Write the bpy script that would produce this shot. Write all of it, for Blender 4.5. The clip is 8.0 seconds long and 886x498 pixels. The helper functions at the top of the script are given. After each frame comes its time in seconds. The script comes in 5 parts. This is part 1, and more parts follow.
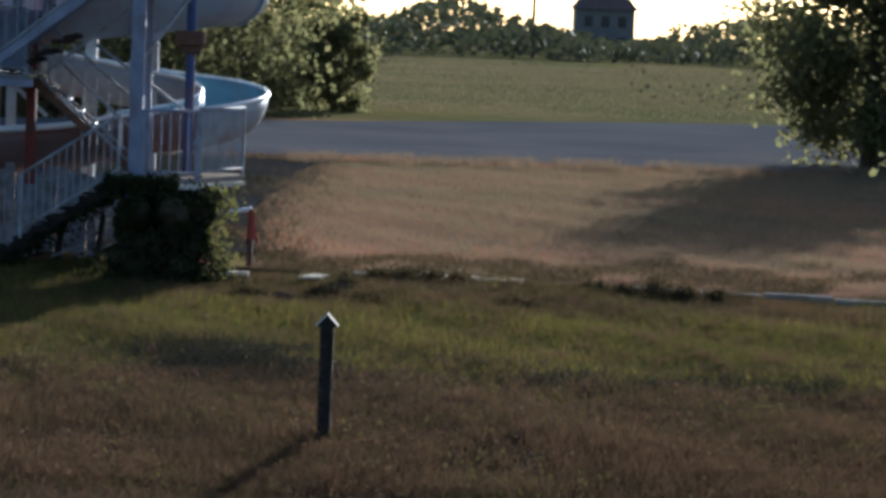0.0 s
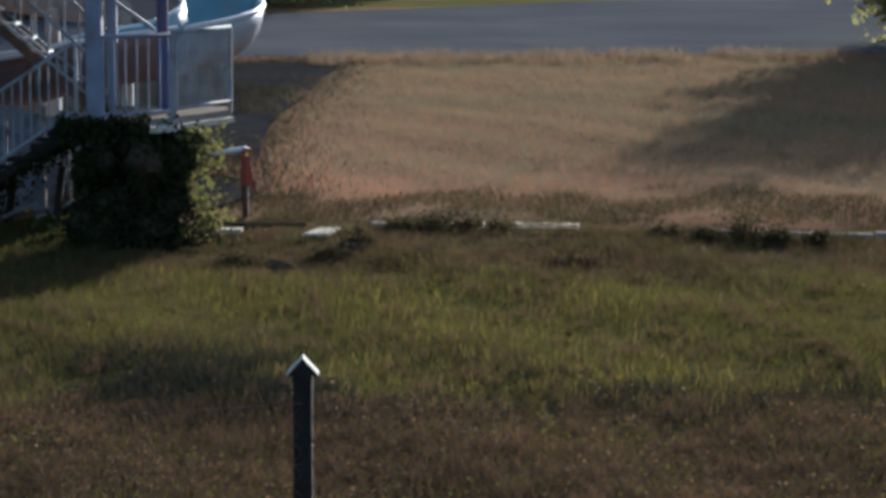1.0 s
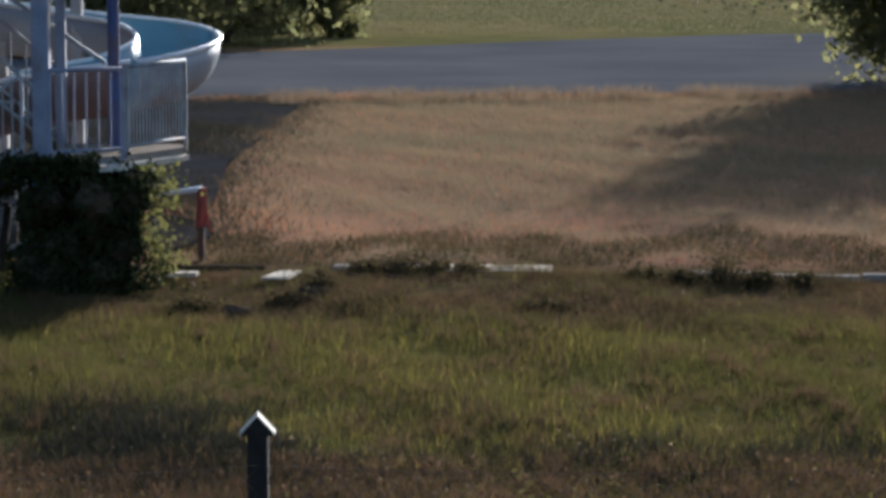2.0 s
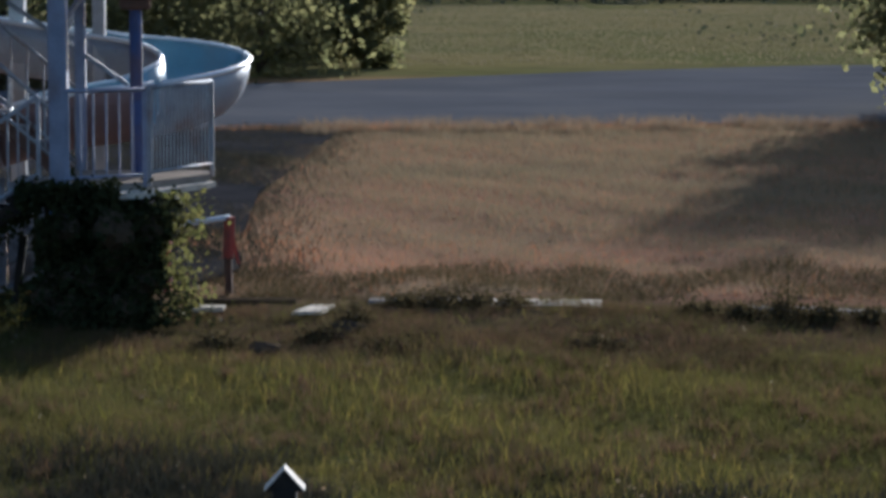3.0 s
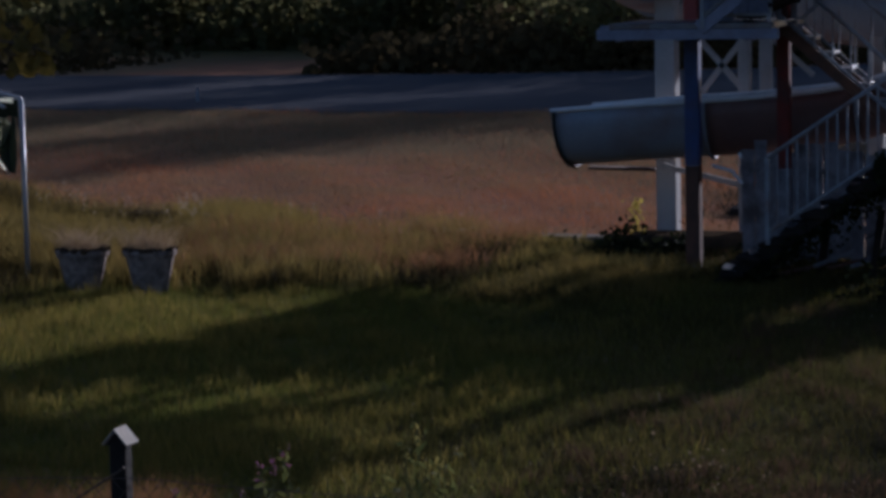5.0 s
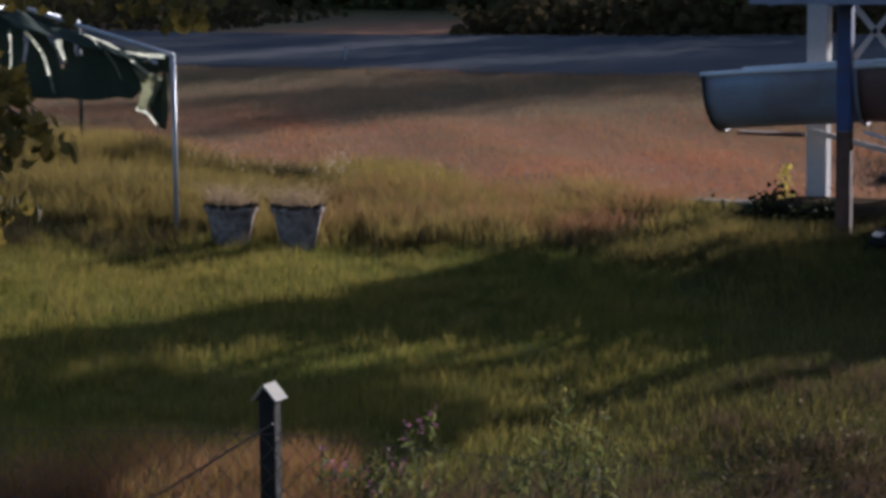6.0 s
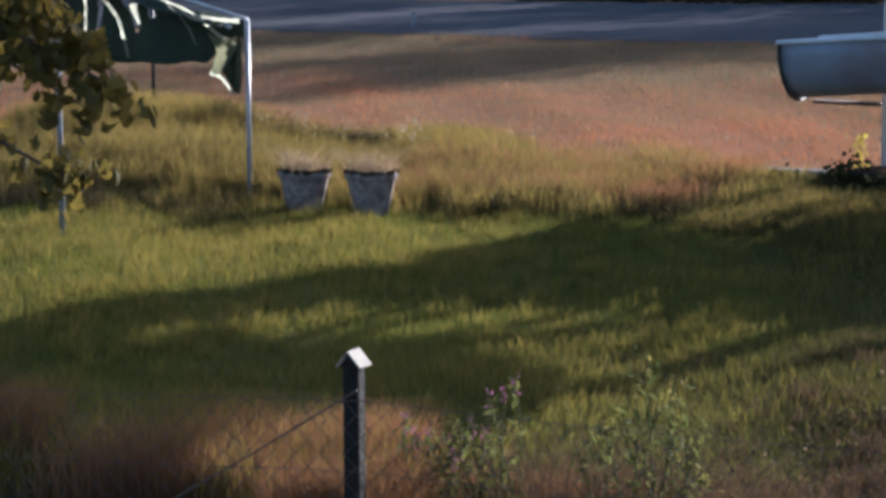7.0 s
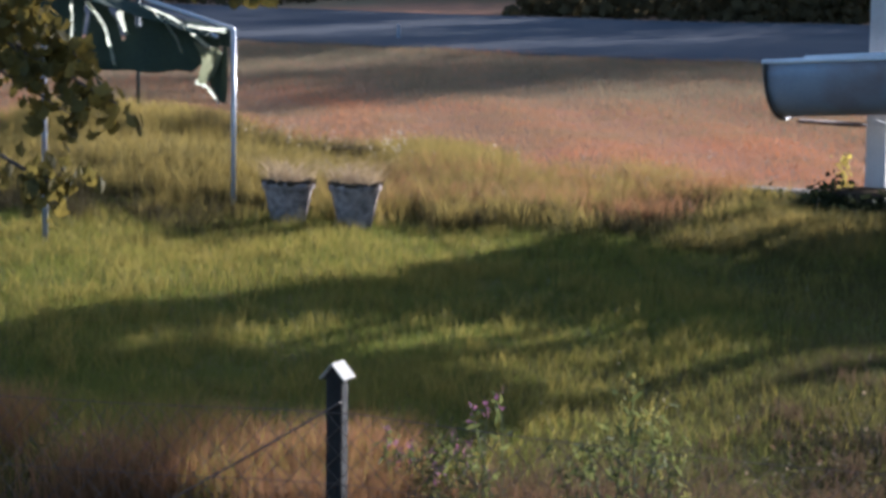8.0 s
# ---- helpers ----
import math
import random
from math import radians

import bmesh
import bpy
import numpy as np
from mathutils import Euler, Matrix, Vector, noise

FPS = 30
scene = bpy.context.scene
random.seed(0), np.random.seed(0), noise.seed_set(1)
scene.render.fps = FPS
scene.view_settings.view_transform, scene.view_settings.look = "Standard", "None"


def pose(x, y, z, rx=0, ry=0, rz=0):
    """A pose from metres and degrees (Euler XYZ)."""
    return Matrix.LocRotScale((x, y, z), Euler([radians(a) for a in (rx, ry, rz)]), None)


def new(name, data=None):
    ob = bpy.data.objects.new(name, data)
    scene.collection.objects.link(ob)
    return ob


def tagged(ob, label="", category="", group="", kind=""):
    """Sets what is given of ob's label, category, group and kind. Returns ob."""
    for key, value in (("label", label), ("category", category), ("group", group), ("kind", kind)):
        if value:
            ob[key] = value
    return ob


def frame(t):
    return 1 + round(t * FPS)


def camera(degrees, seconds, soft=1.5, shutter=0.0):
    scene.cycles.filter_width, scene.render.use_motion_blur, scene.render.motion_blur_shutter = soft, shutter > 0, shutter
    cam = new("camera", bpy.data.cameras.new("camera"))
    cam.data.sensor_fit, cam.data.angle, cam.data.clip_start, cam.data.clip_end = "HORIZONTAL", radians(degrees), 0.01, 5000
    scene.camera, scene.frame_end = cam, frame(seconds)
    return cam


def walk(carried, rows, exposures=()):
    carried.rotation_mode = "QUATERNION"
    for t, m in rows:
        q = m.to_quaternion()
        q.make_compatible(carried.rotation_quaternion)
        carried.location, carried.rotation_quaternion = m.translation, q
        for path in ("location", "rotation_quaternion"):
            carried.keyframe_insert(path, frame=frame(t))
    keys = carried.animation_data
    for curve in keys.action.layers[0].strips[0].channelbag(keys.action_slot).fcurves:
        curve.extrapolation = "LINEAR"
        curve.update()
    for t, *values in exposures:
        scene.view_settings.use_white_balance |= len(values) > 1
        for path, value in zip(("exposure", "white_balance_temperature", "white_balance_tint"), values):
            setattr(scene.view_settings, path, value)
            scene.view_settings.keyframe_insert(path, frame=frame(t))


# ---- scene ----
from mathutils.geometry import intersect_point_line
# ---------------------------------------------------------------- camera
cam = camera(20.0, 8.0, soft=3.6)


def view(x, y, z, yaw, pitch, roll):
    return pose(x, y, z, 90 + pitch, 0, yaw) @ pose(0, 0, 0, 0, 0, -roll)


PATH = [
    (0.0, view(-0.019, -10.569, 3.977, -0.769, -5.092, -2.393)),
    (0.5, view(0.400, -8.306, 4.899, 0.599, -7.810, -0.612)),
    (1.0, view(0.278, -3.316, 4.243, 0.420, -8.047, -0.183)),
    (1.5, view(0.237, -2.357, 4.120, 0.148, -7.515, -0.326)),
    (1.7, view(0.246, -2.322, 4.117, -0.373, -7.389, -0.197)),
    (2.8, view(0.150, 0.0, 3.8, -0.375, -6.277, -0.004)),
    (3.0, view(0.139, 0.0, 3.8, 0.332, -6.277, -0.155)),
    (3.5, view(0.042, 0.0, 3.8, 5.915, -6.129, 0.547)),
    (4.0, view(-0.020, 0.0, 3.8, 11.701, -5.726, 0.997)),
    (4.5, view(-0.025, 0.0, 3.8, 16.097, -6.059, 0.317)),
    (4.8, view(-0.027, 0.0, 3.8, 18.186, -6.318, 0.673)),
    (5.0, view(-0.030, 0.0, 3.8, 19.512, -6.699, 1.239)),
    (5.2, view(-0.036, 0.0, 3.8, 20.353, -6.988, 1.002)),
    (6.3, view(-0.140, 0.0, 3.8, 23.389, -7.712, 0.392)),
    (6.5, view(-0.192, 0.0, 3.8, 23.536, -7.938, -0.005)),
    (7.0, view(-0.232, 0.0, 3.8, 24.213, -8.293, 0.307)),
    (7.5, view(-0.260, 0.0, 3.8, 23.757, -8.046, -0.339)),
    (8.0, view(-0.270, 0.0, 3.8, 23.751, -7.991, -0.751)),
]
walk(cam, PATH, [(0.0, 1.28, 4930, 9), (1.0, 1.38, 5080, 8), (1.7, 1.43, 5130, 10), (3.0, 1.17, 4930, 11), (4.0, 0.1, 4720, 12), (4.5, -0.05, 4600, 13), (5.0, -0.22, 4830, 23), (5.2, -0.03, 4900, 25), (6.3, 1.18, 5120, 16), (7.2, 1.78, 4980, 15), (8.0, 1.96, 4900, 14)])

# ---------------------------------------------------------------- sky and sun
SUN_EL, SUN_AZ = 14.0, 15.0
world = bpy.data.worlds.new("sky")
scene.world = world
world.use_nodes = True
wn = world.node_tree
sky = wn.nodes.new("ShaderNodeTexSky")
sky.sky_type = "NISHITA"
sky.sun_disc = False
sky.sun_elevation = radians(SUN_EL)
sky.sun_rotation = radians(SUN_AZ)
sky.dust_density = 2.0
wn.links.new(sky.outputs[0], wn.nodes["Background"].inputs[0])
wn.nodes["Background"].inputs[1].default_value = 0.063
sun_data = bpy.data.lights.new("sun", "SUN")
sun_data.energy = 3.8
sun_data.angle = radians(0.6)
sun_data.color = (1.0, 0.86, 0.68)
sun = new("sun", sun_data)
sun.matrix_world = pose(30, 100, 60, -(90 - SUN_EL), 0, -SUN_AZ)

# ---------------------------------------------------------------- materials
def mat(name, color=(0.5, 0.5, 0.5), color2=None, scale=4.0, rough=0.7, metal=0.0, bump=0.0, bump_scale=40.0,
        fine=30.0, translucent=0.0, island=False, stain=None, stain_scale=0.8, stain_amount=0.5, spec=None):
    """A procedural surface: two colours mixed by noise at two sizes, an optional stain, relief, and see-through light for leaves."""
    m = bpy.data.materials.new(name)
    m.use_nodes = True
    nt = m.node_tree
    bsdf = nt.nodes["Principled BSDF"]
    out = nt.nodes["Material Output"]
    geo = nt.nodes.new("ShaderNodeNewGeometry")
    color2 = color2 or tuple(c * 0.65 for c in color)

    def noise_node(s, detail=4.0):
        n = nt.nodes.new("ShaderNodeTexNoise")
        n.inputs["Scale"].default_value = s
        n.inputs["Detail"].default_value = detail
        nt.links.new(geo.outputs["Position"], n.inputs["Vector"])
        return n.outputs["Fac"]

    def math_node(op, a, b):
        n = nt.nodes.new("ShaderNodeMath")
        n.operation = op
        for i, v in enumerate((a, b)):
            if isinstance(v, (int, float)):
                n.inputs[i].default_value = v
            else:
                nt.links.new(v, n.inputs[i])
        return n.outputs[0]

    def ramp(fac, lo, hi):
        n = nt.nodes.new("ShaderNodeMapRange")
        n.inputs["From Min"].default_value, n.inputs["From Max"].default_value = lo, hi
        nt.links.new(fac, n.inputs["Value"])
        return n.outputs[0]

    def mix(fac, a, b):
        n = nt.nodes.new("ShaderNodeMix")
        n.data_type = "RGBA"
        nt.links.new(fac, n.inputs[0])
        for i, v in ((6, a), (7, b)):
            if isinstance(v, tuple):
                n.inputs[i].default_value = (*v, 1)
            else:
                nt.links.new(v, n.inputs[i])
        return n.outputs[2]

    big = noise_node(scale)
    small = noise_node(fine, 3.0)
    fac = ramp(math_node("ADD", math_node("MULTIPLY", big, 0.65), math_node("MULTIPLY", small, 0.35)), 0.36, 0.64)
    if island:
        fac = math_node("ADD", math_node("MULTIPLY", fac, 0.5), math_node("MULTIPLY", geo.outputs["Random Per Island"], 0.5))
    col = mix(fac, color, color2)
    if stain:
        col = mix(math_node("MULTIPLY", ramp(noise_node(stain_scale, 6.0), 0.5, 0.68), stain_amount), col, stain)
    nt.links.new(col, bsdf.inputs["Base Color"])
    bsdf.inputs["Roughness"].default_value = rough
    bsdf.inputs["Metallic"].default_value = metal
    bsdf.inputs["Specular IOR Level"].default_value = (0.3 if rough > 0.6 else 0.5) if spec is None else spec
    if bump:
        b = nt.nodes.new("ShaderNodeBump")
        b.inputs["Strength"].default_value = min(1.0, bump)
        b.inputs["Distance"].default_value = 0.02
        nt.links.new(noise_node(bump_scale, 5.0), b.inputs["Height"])
        nt.links.new(b.outputs[0], bsdf.inputs["Normal"])
    if translucent:
        tr = nt.nodes.new("ShaderNodeBsdfTranslucent")
        nt.links.new(col, tr.inputs["Color"])
        ms = nt.nodes.new("ShaderNodeMixShader")
        ms.inputs[0].default_value = translucent
        nt.links.new(bsdf.outputs[0], ms.inputs[1])
        nt.links.new(tr.outputs[0], ms.inputs[2])
        nt.links.new(ms.outputs[0], out.inputs["Surface"])
    return m


M_DULL = mat("dull olive grass", (0.06, 0.06, 0.018), (0.115, 0.092, 0.03), 0.5, 0.85, fine=3, translucent=0.45, island=True, spec=0.1)
M_SERE = mat("dull withered grass", (0.155, 0.09, 0.05), (0.065, 0.046, 0.026), 0.8, 0.85, fine=4, translucent=0.4, island=True, spec=0.1)
M_GRASS = mat("grass blades", (0.09, 0.112, 0.018), (0.19, 0.17, 0.03), 0.5, 0.8, fine=3, translucent=0.55, island=True)
M_TALL = mat("yellowing long grass", (0.29, 0.215, 0.045), (0.14, 0.125, 0.025), 0.9, 0.8, fine=5, translucent=0.55, island=True)
M_GOLD = mat("golden bank grass", (0.29, 0.2, 0.05), (0.11, 0.095, 0.028), 1.3, 0.8, fine=5, translucent=0.6, island=True)
M_DRY = mat("dry brown grass", (0.36, 0.17, 0.07), (0.17, 0.095, 0.042), 0.5, 0.7, fine=4, translucent=0.5, island=True)
M_FIELDGRASS = mat("reddish dry meadow grass", (0.46, 0.165, 0.07), (0.26, 0.18, 0.09), 0.16, 0.85, fine=0.6, translucent=0.35)
M_SEED = mat("pale seed heads", (0.4, 0.33, 0.25), (0.3, 0.24, 0.17), 3, 0.7, translucent=0.5, island=True)
M_PINK = mat("pink flower spikes", (0.3, 0.13, 0.19), (0.2, 0.08, 0.13), 9, 0.6, translucent=0.4, island=True)
M_WEED = mat("weed leaves", (0.085, 0.1, 0.028), (0.15, 0.15, 0.045), 3, 0.85, translucent=0.45, island=True)
# Brighter copy of the weed leaves, with backlight in the colour.
M_WEEDLIT = mat("weed leaves in backlit tone", (0.15, 0.15, 0.04), (0.27, 0.22, 0.06), 3, 0.8, translucent=0.6, island=True)
# Vine leaves in two tones: backlit near-black and a sunlit edge.
M_VINE = mat("vine leaves in backlit dark", (0.022, 0.028, 0.012), (0.042, 0.044, 0.018), 2, 0.85, translucent=0.2, island=True, spec=0.05)
M_VINELIT = mat("vine leaves in sunlit tone", (0.1, 0.11, 0.032), (0.16, 0.14, 0.045), 3, 0.8, translucent=0.5, island=True)
M_LEAF = mat("broad autumn leaves", (0.05, 0.05, 0.016), (0.24, 0.17, 0.03), 2, 0.75, translucent=0.45, island=True)
M_CROWN = mat("tree foliage", (0.13, 0.14, 0.06), (0.2, 0.18, 0.075), 0.5, 0.8, fine=3, translucent=0.7, island=True)
M_YELLOW = mat("yellow sapling leaves", (0.5, 0.38, 0.06), (0.38, 0.3, 0.06), 5, 0.5, translucent=0.5, island=True)
M_BARK = mat("bark", (0.12, 0.09, 0.07), (0.06, 0.05, 0.04), 6, 0.9, bump=0.8, bump_scale=18)
M_ASPHALT = mat("worn asphalt", (0.115, 0.114, 0.118), (0.085, 0.085, 0.09), 0.15, 0.95, bump=0.25, bump_scale=60, fine=25,
                stain=(0.13, 0.125, 0.12), stain_scale=0.2, stain_amount=0.5, spec=0.0)
# Near-black tone that stands for tree shade on the meadow.
M_TREESHADE = mat("dark tree-shade tone", (0.045, 0.042, 0.043), (0.03, 0.029, 0.03), 0.7, 0.98, bump=0.7, bump_scale=9, fine=6, spec=0.0)
M_BRUSH = mat("brown scrub leaves", (0.06, 0.05, 0.025), (0.1, 0.075, 0.035), 3, 0.9, translucent=0.3, island=True, spec=0.0)
M_PLUME = mat("dry tan weed tufts", (0.46, 0.34, 0.2), (0.3, 0.21, 0.12), 5, 0.8, translucent=0.4, island=True)
M_TAN = mat("tan meadow grass", (0.27, 0.185, 0.115), (0.2, 0.155, 0.095), 0.16, 0.85, fine=0.6, translucent=0.35, spec=0.1)
M_OLIVE = mat("greyish olive meadow grass", (0.23, 0.18, 0.105), (0.17, 0.15, 0.085), 0.2, 0.85, fine=0.6, translucent=0.35, spec=0.1)
M_BOARD = mat("weathered boards", (0.3, 0.29, 0.31), (0.17, 0.165, 0.18), 5, 0.8, bump=0.5, bump_scale=25, stain=(0.08, 0.06, 0.05), stain_scale=2.5, stain_amount=0.7)
# Dark blades, also spread over the painted tree shade.
M_SHADEWEED = mat("dark low blades", (0.07, 0.064, 0.042), (0.045, 0.042, 0.03), 0.8, 0.9, fine=6, translucent=0.15, island=True, spec=0.0)
# Concrete with its albedo raised to read as lit by the sun.
M_PLATE = mat("concrete plate in sunlit tone", (0.74, 0.66, 0.54), (0.58, 0.51, 0.41), 3, 0.9, bump=0.4, stain=(0.3, 0.24, 0.17), stain_scale=4, stain_amount=0.5, spec=0.0)
M_CONCRETE = mat("weathered concrete", (0.34, 0.29, 0.24), (0.22, 0.19, 0.155), 2.5, 0.85, bump=0.6, bump_scale=30,
                 stain=(0.14, 0.12, 0.09), stain_scale=1.4, stain_amount=0.8, spec=0.0)
M_PALE = mat("pale painted concrete", (0.5, 0.5, 0.5), (0.38, 0.38, 0.38), 2, 0.7, bump=0.3, stain=(0.25, 0.2, 0.16), stain_scale=1.6, stain_amount=0.6, spec=0.1)
M_WHITE = mat("flaking white steel paint", (0.36, 0.375, 0.39), (0.22, 0.23, 0.25), 5, 0.75, bump=0.2, stain=(0.2, 0.1, 0.06), stain_scale=3, stain_amount=0.6)
M_LAV = mat("grey-blue steel paint", (0.27, 0.28, 0.36), (0.18, 0.19, 0.25), 4, 0.6, bump=0.2, stain=(0.16, 0.1, 0.09), stain_scale=2.2, stain_amount=0.5)
M_BLUE = mat("faded blue paint", (0.045, 0.075, 0.22), (0.03, 0.05, 0.14), 4, 0.5, bump=0.2, stain=(0.12, 0.06, 0.05), stain_scale=2, stain_amount=0.5)
M_RED = mat("faded red paint", (0.4, 0.06, 0.04), (0.26, 0.045, 0.035), 5, 0.5, bump=0.2, stain=(0.1, 0.05, 0.04), stain_scale=2.5, stain_amount=0.6)
M_RUSTRED = mat("dull rusted red paint", (0.2, 0.045, 0.035), (0.11, 0.035, 0.03), 5, 0.7, bump=0.3, stain=(0.09, 0.06, 0.05), stain_scale=2.5, stain_amount=0.7, spec=0.1)
M_BROWN = mat("rusty brown steel", (0.16, 0.08, 0.05), (0.09, 0.055, 0.04), 7, 0.8, bump=0.5, bump_scale=50)
M_TREAD = mat("worn metal treads", (0.2, 0.2, 0.21), (0.12, 0.12, 0.13), 6, 0.35, 0.6, bump=0.3, stain=(0.13, 0.07, 0.04), stain_scale=4, stain_amount=0.6)
M_GELIN = mat("sky blue flume lining", (0.15, 0.32, 0.43), (0.11, 0.26, 0.36), 1.5, 0.45, bump=0.1, stain=(0.2, 0.24, 0.24), stain_scale=1.2, stain_amount=0.5)
M_GELOUT = mat("grey-blue flume shell", (0.3, 0.335, 0.385), (0.22, 0.25, 0.3), 1.2, 0.6, bump=0.2, stain=(0.2, 0.1, 0.06), stain_scale=0.6, stain_amount=0.8)
M_GELRUST = mat("rust-stained flume shell", (0.2, 0.125, 0.11), (0.14, 0.09, 0.085), 1.2, 0.6, bump=0.2, stain=(0.12, 0.05, 0.035), stain_scale=0.9, stain_amount=0.8)
M_RIM = mat("polished flume rim", (0.75, 0.78, 0.8), (0.6, 0.63, 0.66), 3, 0.25)
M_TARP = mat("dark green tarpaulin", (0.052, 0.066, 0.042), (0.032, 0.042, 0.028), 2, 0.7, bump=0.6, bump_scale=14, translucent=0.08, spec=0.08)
# Paler copies of the tarpaulin: backlit cloth and sun-catching fold edges.
M_TARPLIT = mat("thin tarpaulin in backlit tone", (0.4, 0.39, 0.25), (0.27, 0.28, 0.17), 3, 0.6, bump=0.4, bump_scale=14, translucent=0.6)
M_TARPEDGE = mat("tarpaulin edge in sunlit tone", (0.78, 0.78, 0.66), (0.64, 0.66, 0.54), 3, 0.35, translucent=0.65)
M_STEEL = mat("galvanised tube", (0.5, 0.51, 0.53), (0.4, 0.41, 0.43), 8, 0.45, 0.3, bump=0.1)
M_DARK = mat("dark green steel", (0.03, 0.045, 0.04), (0.02, 0.03, 0.03), 8, 0.5)
M_POT = mat("mottled concrete planter", (0.37, 0.31, 0.28), (0.17, 0.14, 0.125), 11, 0.9, bump=0.7, bump_scale=25, stain=(0.08, 0.07, 0.065), stain_scale=6, stain_amount=0.75, spec=0.05)
M_SOIL = mat("dark soil", (0.09, 0.065, 0.04), (0.05, 0.04, 0.03), 3, 0.95, bump=0.9, bump_scale=15, spec=0.0)
M_POST = mat("dark tarred timber", (0.03, 0.025, 0.02), (0.018, 0.015, 0.012), 9, 0.9, bump=0.6, bump_scale=35)
M_CAP = mat("bare sheet metal cap", (0.56, 0.5, 0.41), (0.45, 0.4, 0.33), 14, 0.8, 0.0, bump=0.2, spec=0.1)
M_WIRE = mat("rusted fence wire", (0.17, 0.12, 0.09), (0.11, 0.08, 0.06), 30, 0.7, 0.3)
# Rotten timber whose near-black also holds the stairs' backlit silhouette.
M_ROT = mat("rotten timber, silhouette-dark", (0.035, 0.03, 0.027), (0.02, 0.018, 0.016), 6, 0.9, bump=0.7, bump_scale=22, stain=(0.07, 0.05, 0.035), stain_scale=3, stain_amount=0.5, spec=0.05)
M_WALL = mat("house render", (0.2, 0.185, 0.17), (0.15, 0.14, 0.13), 0.4, 0.85)
M_ROOF = mat("house roof tiles", (0.16, 0.1, 0.08), (0.1, 0.07, 0.06), 0.8, 0.8)
M_PANE = mat("window glass", (0.03, 0.035, 0.04), (0.02, 0.025, 0.03), 1, 0.08)
M_WATER = mat("pond water", (0.03, 0.04, 0.045), (0.02, 0.03, 0.035), 0.3, 0.08)
M_WOODS = mat("distant woods", (0.06, 0.075, 0.035), (0.09, 0.08, 0.045), 0.06, 0.8, fine=0.5, translucent=0.25, island=True)


def ground_material():
    """Soil and thatch: green lawn near the tower, bare brown by the fence, reddish meadow past the kerb, olive pasture far off."""
    m = bpy.data.materials.new("ground")
    m.use_nodes = True
    nt = m.node_tree
    bsdf = nt.nodes["Principled BSDF"]
    geo = nt.nodes.new("ShaderNodeNewGeometry")
    sep = nt.nodes.new("ShaderNodeSeparateXYZ")
    nt.links.new(geo.outputs["Position"], sep.inputs[0])

    def nz(s, d=5.0):
        n = nt.nodes.new("ShaderNodeTexNoise")
        n.inputs["Scale"].default_value, n.inputs["Detail"].default_value = s, d
        nt.links.new(geo.outputs["Position"], n.inputs["Vector"])
        return n.outputs["Fac"]

    def rng(v, a, b):
        n = nt.nodes.new("ShaderNodeMapRange")
        n.inputs["From Min"].default_value, n.inputs["From Max"].default_value = a, b
        nt.links.new(v, n.inputs["Value"])
        return n.outputs[0]

    def mx(f, a, b):
        n = nt.nodes.new("ShaderNodeMix")
        n.data_type = "RGBA"
        nt.links.new(f, n.inputs[0])
        for i, v in ((6, a), (7, b)):
            if isinstance(v, tuple):
                n.inputs[i].default_value = (*v, 1)
            else:
                nt.links.new(v, n.inputs[i])
        return n.outputs[2]

    def add(a, s, b):
        n = nt.nodes.new("ShaderNodeMath")
        n.operation = "MULTIPLY_ADD"
        nt.links.new(a, n.inputs[0])
        n.inputs[1].default_value = s
        nt.links.new(b, n.inputs[2])
        return n.outputs[0]

    y = add(nz(0.35), 6.0, sep.outputs[1])  # wandering borders, +3 on average
    lawn = mx(rng(nz(1.3), 0.4, 0.65), (0.1, 0.1, 0.03), (0.17, 0.12, 0.05))
    lawn = mx(rng(nz(9.0), 0.45, 0.7), lawn, (0.2, 0.15, 0.08))
    brown = mx(rng(nz(2.2), 0.38, 0.62), (0.075, 0.05, 0.031), (0.04, 0.034, 0.021))
    brown = mx(rng(nz(12.0), 0.5, 0.7), brown, (0.13, 0.095, 0.06))
    meadow = mx(rng(nz(0.13), 0.4, 0.62), (0.34, 0.18, 0.11), (0.22, 0.17, 0.1))
    meadow = mx(rng(nz(1.2), 0.45, 0.7), meadow, (0.27, 0.16, 0.09))
    pasture = mx(rng(nz(0.05), 0.4, 0.6), (0.17, 0.14, 0.06), (0.11, 0.11, 0.042))
    pasture = mx(rng(nz(0.5), 0.5, 0.7), pasture, (0.09, 0.08, 0.035))
    west = nt.nodes.new("ShaderNodeMath")
    west.operation = "MULTIPLY_ADD"
    nt.links.new(rng(sep.outputs[0], -3.0, -6.0), west.inputs[0])
    west.inputs[1].default_value = 3.6
    nt.links.new(y, west.inputs[2])
    col = mx(rng(west.outputs[0], 19.6, 21.4), brown, lawn)
    soil = mx(rng(nz(1.7), 0.4, 0.62), (0.1, 0.066, 0.04), (0.055, 0.045, 0.026))
    strip = nt.nodes.new("ShaderNodeMath")
    strip.operation = "MULTIPLY"
    nt.links.new(rng(y, 26.8, 28.5), strip.inputs[0])
    nt.links.new(rng(sep.outputs[0], -4.6, -2.6), strip.inputs[1])
    col = mx(strip.outputs[0], col, soil)
    col = mx(rng(y, 31.0, 34.0), col, meadow)
    col = mx(rng(sep.outputs[1], 80.0, 96.0), col, pasture)
    nt.links.new(col, bsdf.inputs["Base Color"])
    bsdf.inputs["Roughness"].default_value = 0.95
    bsdf.inputs["Specular IOR Level"].default_value = 0.0
    b = nt.nodes.new("ShaderNodeBump")
    b.inputs["Strength"].default_value, b.inputs["Distance"].default_value = 0.8, 0.04
    nt.links.new(nz(5.0, 8.0), b.inputs["Height"])
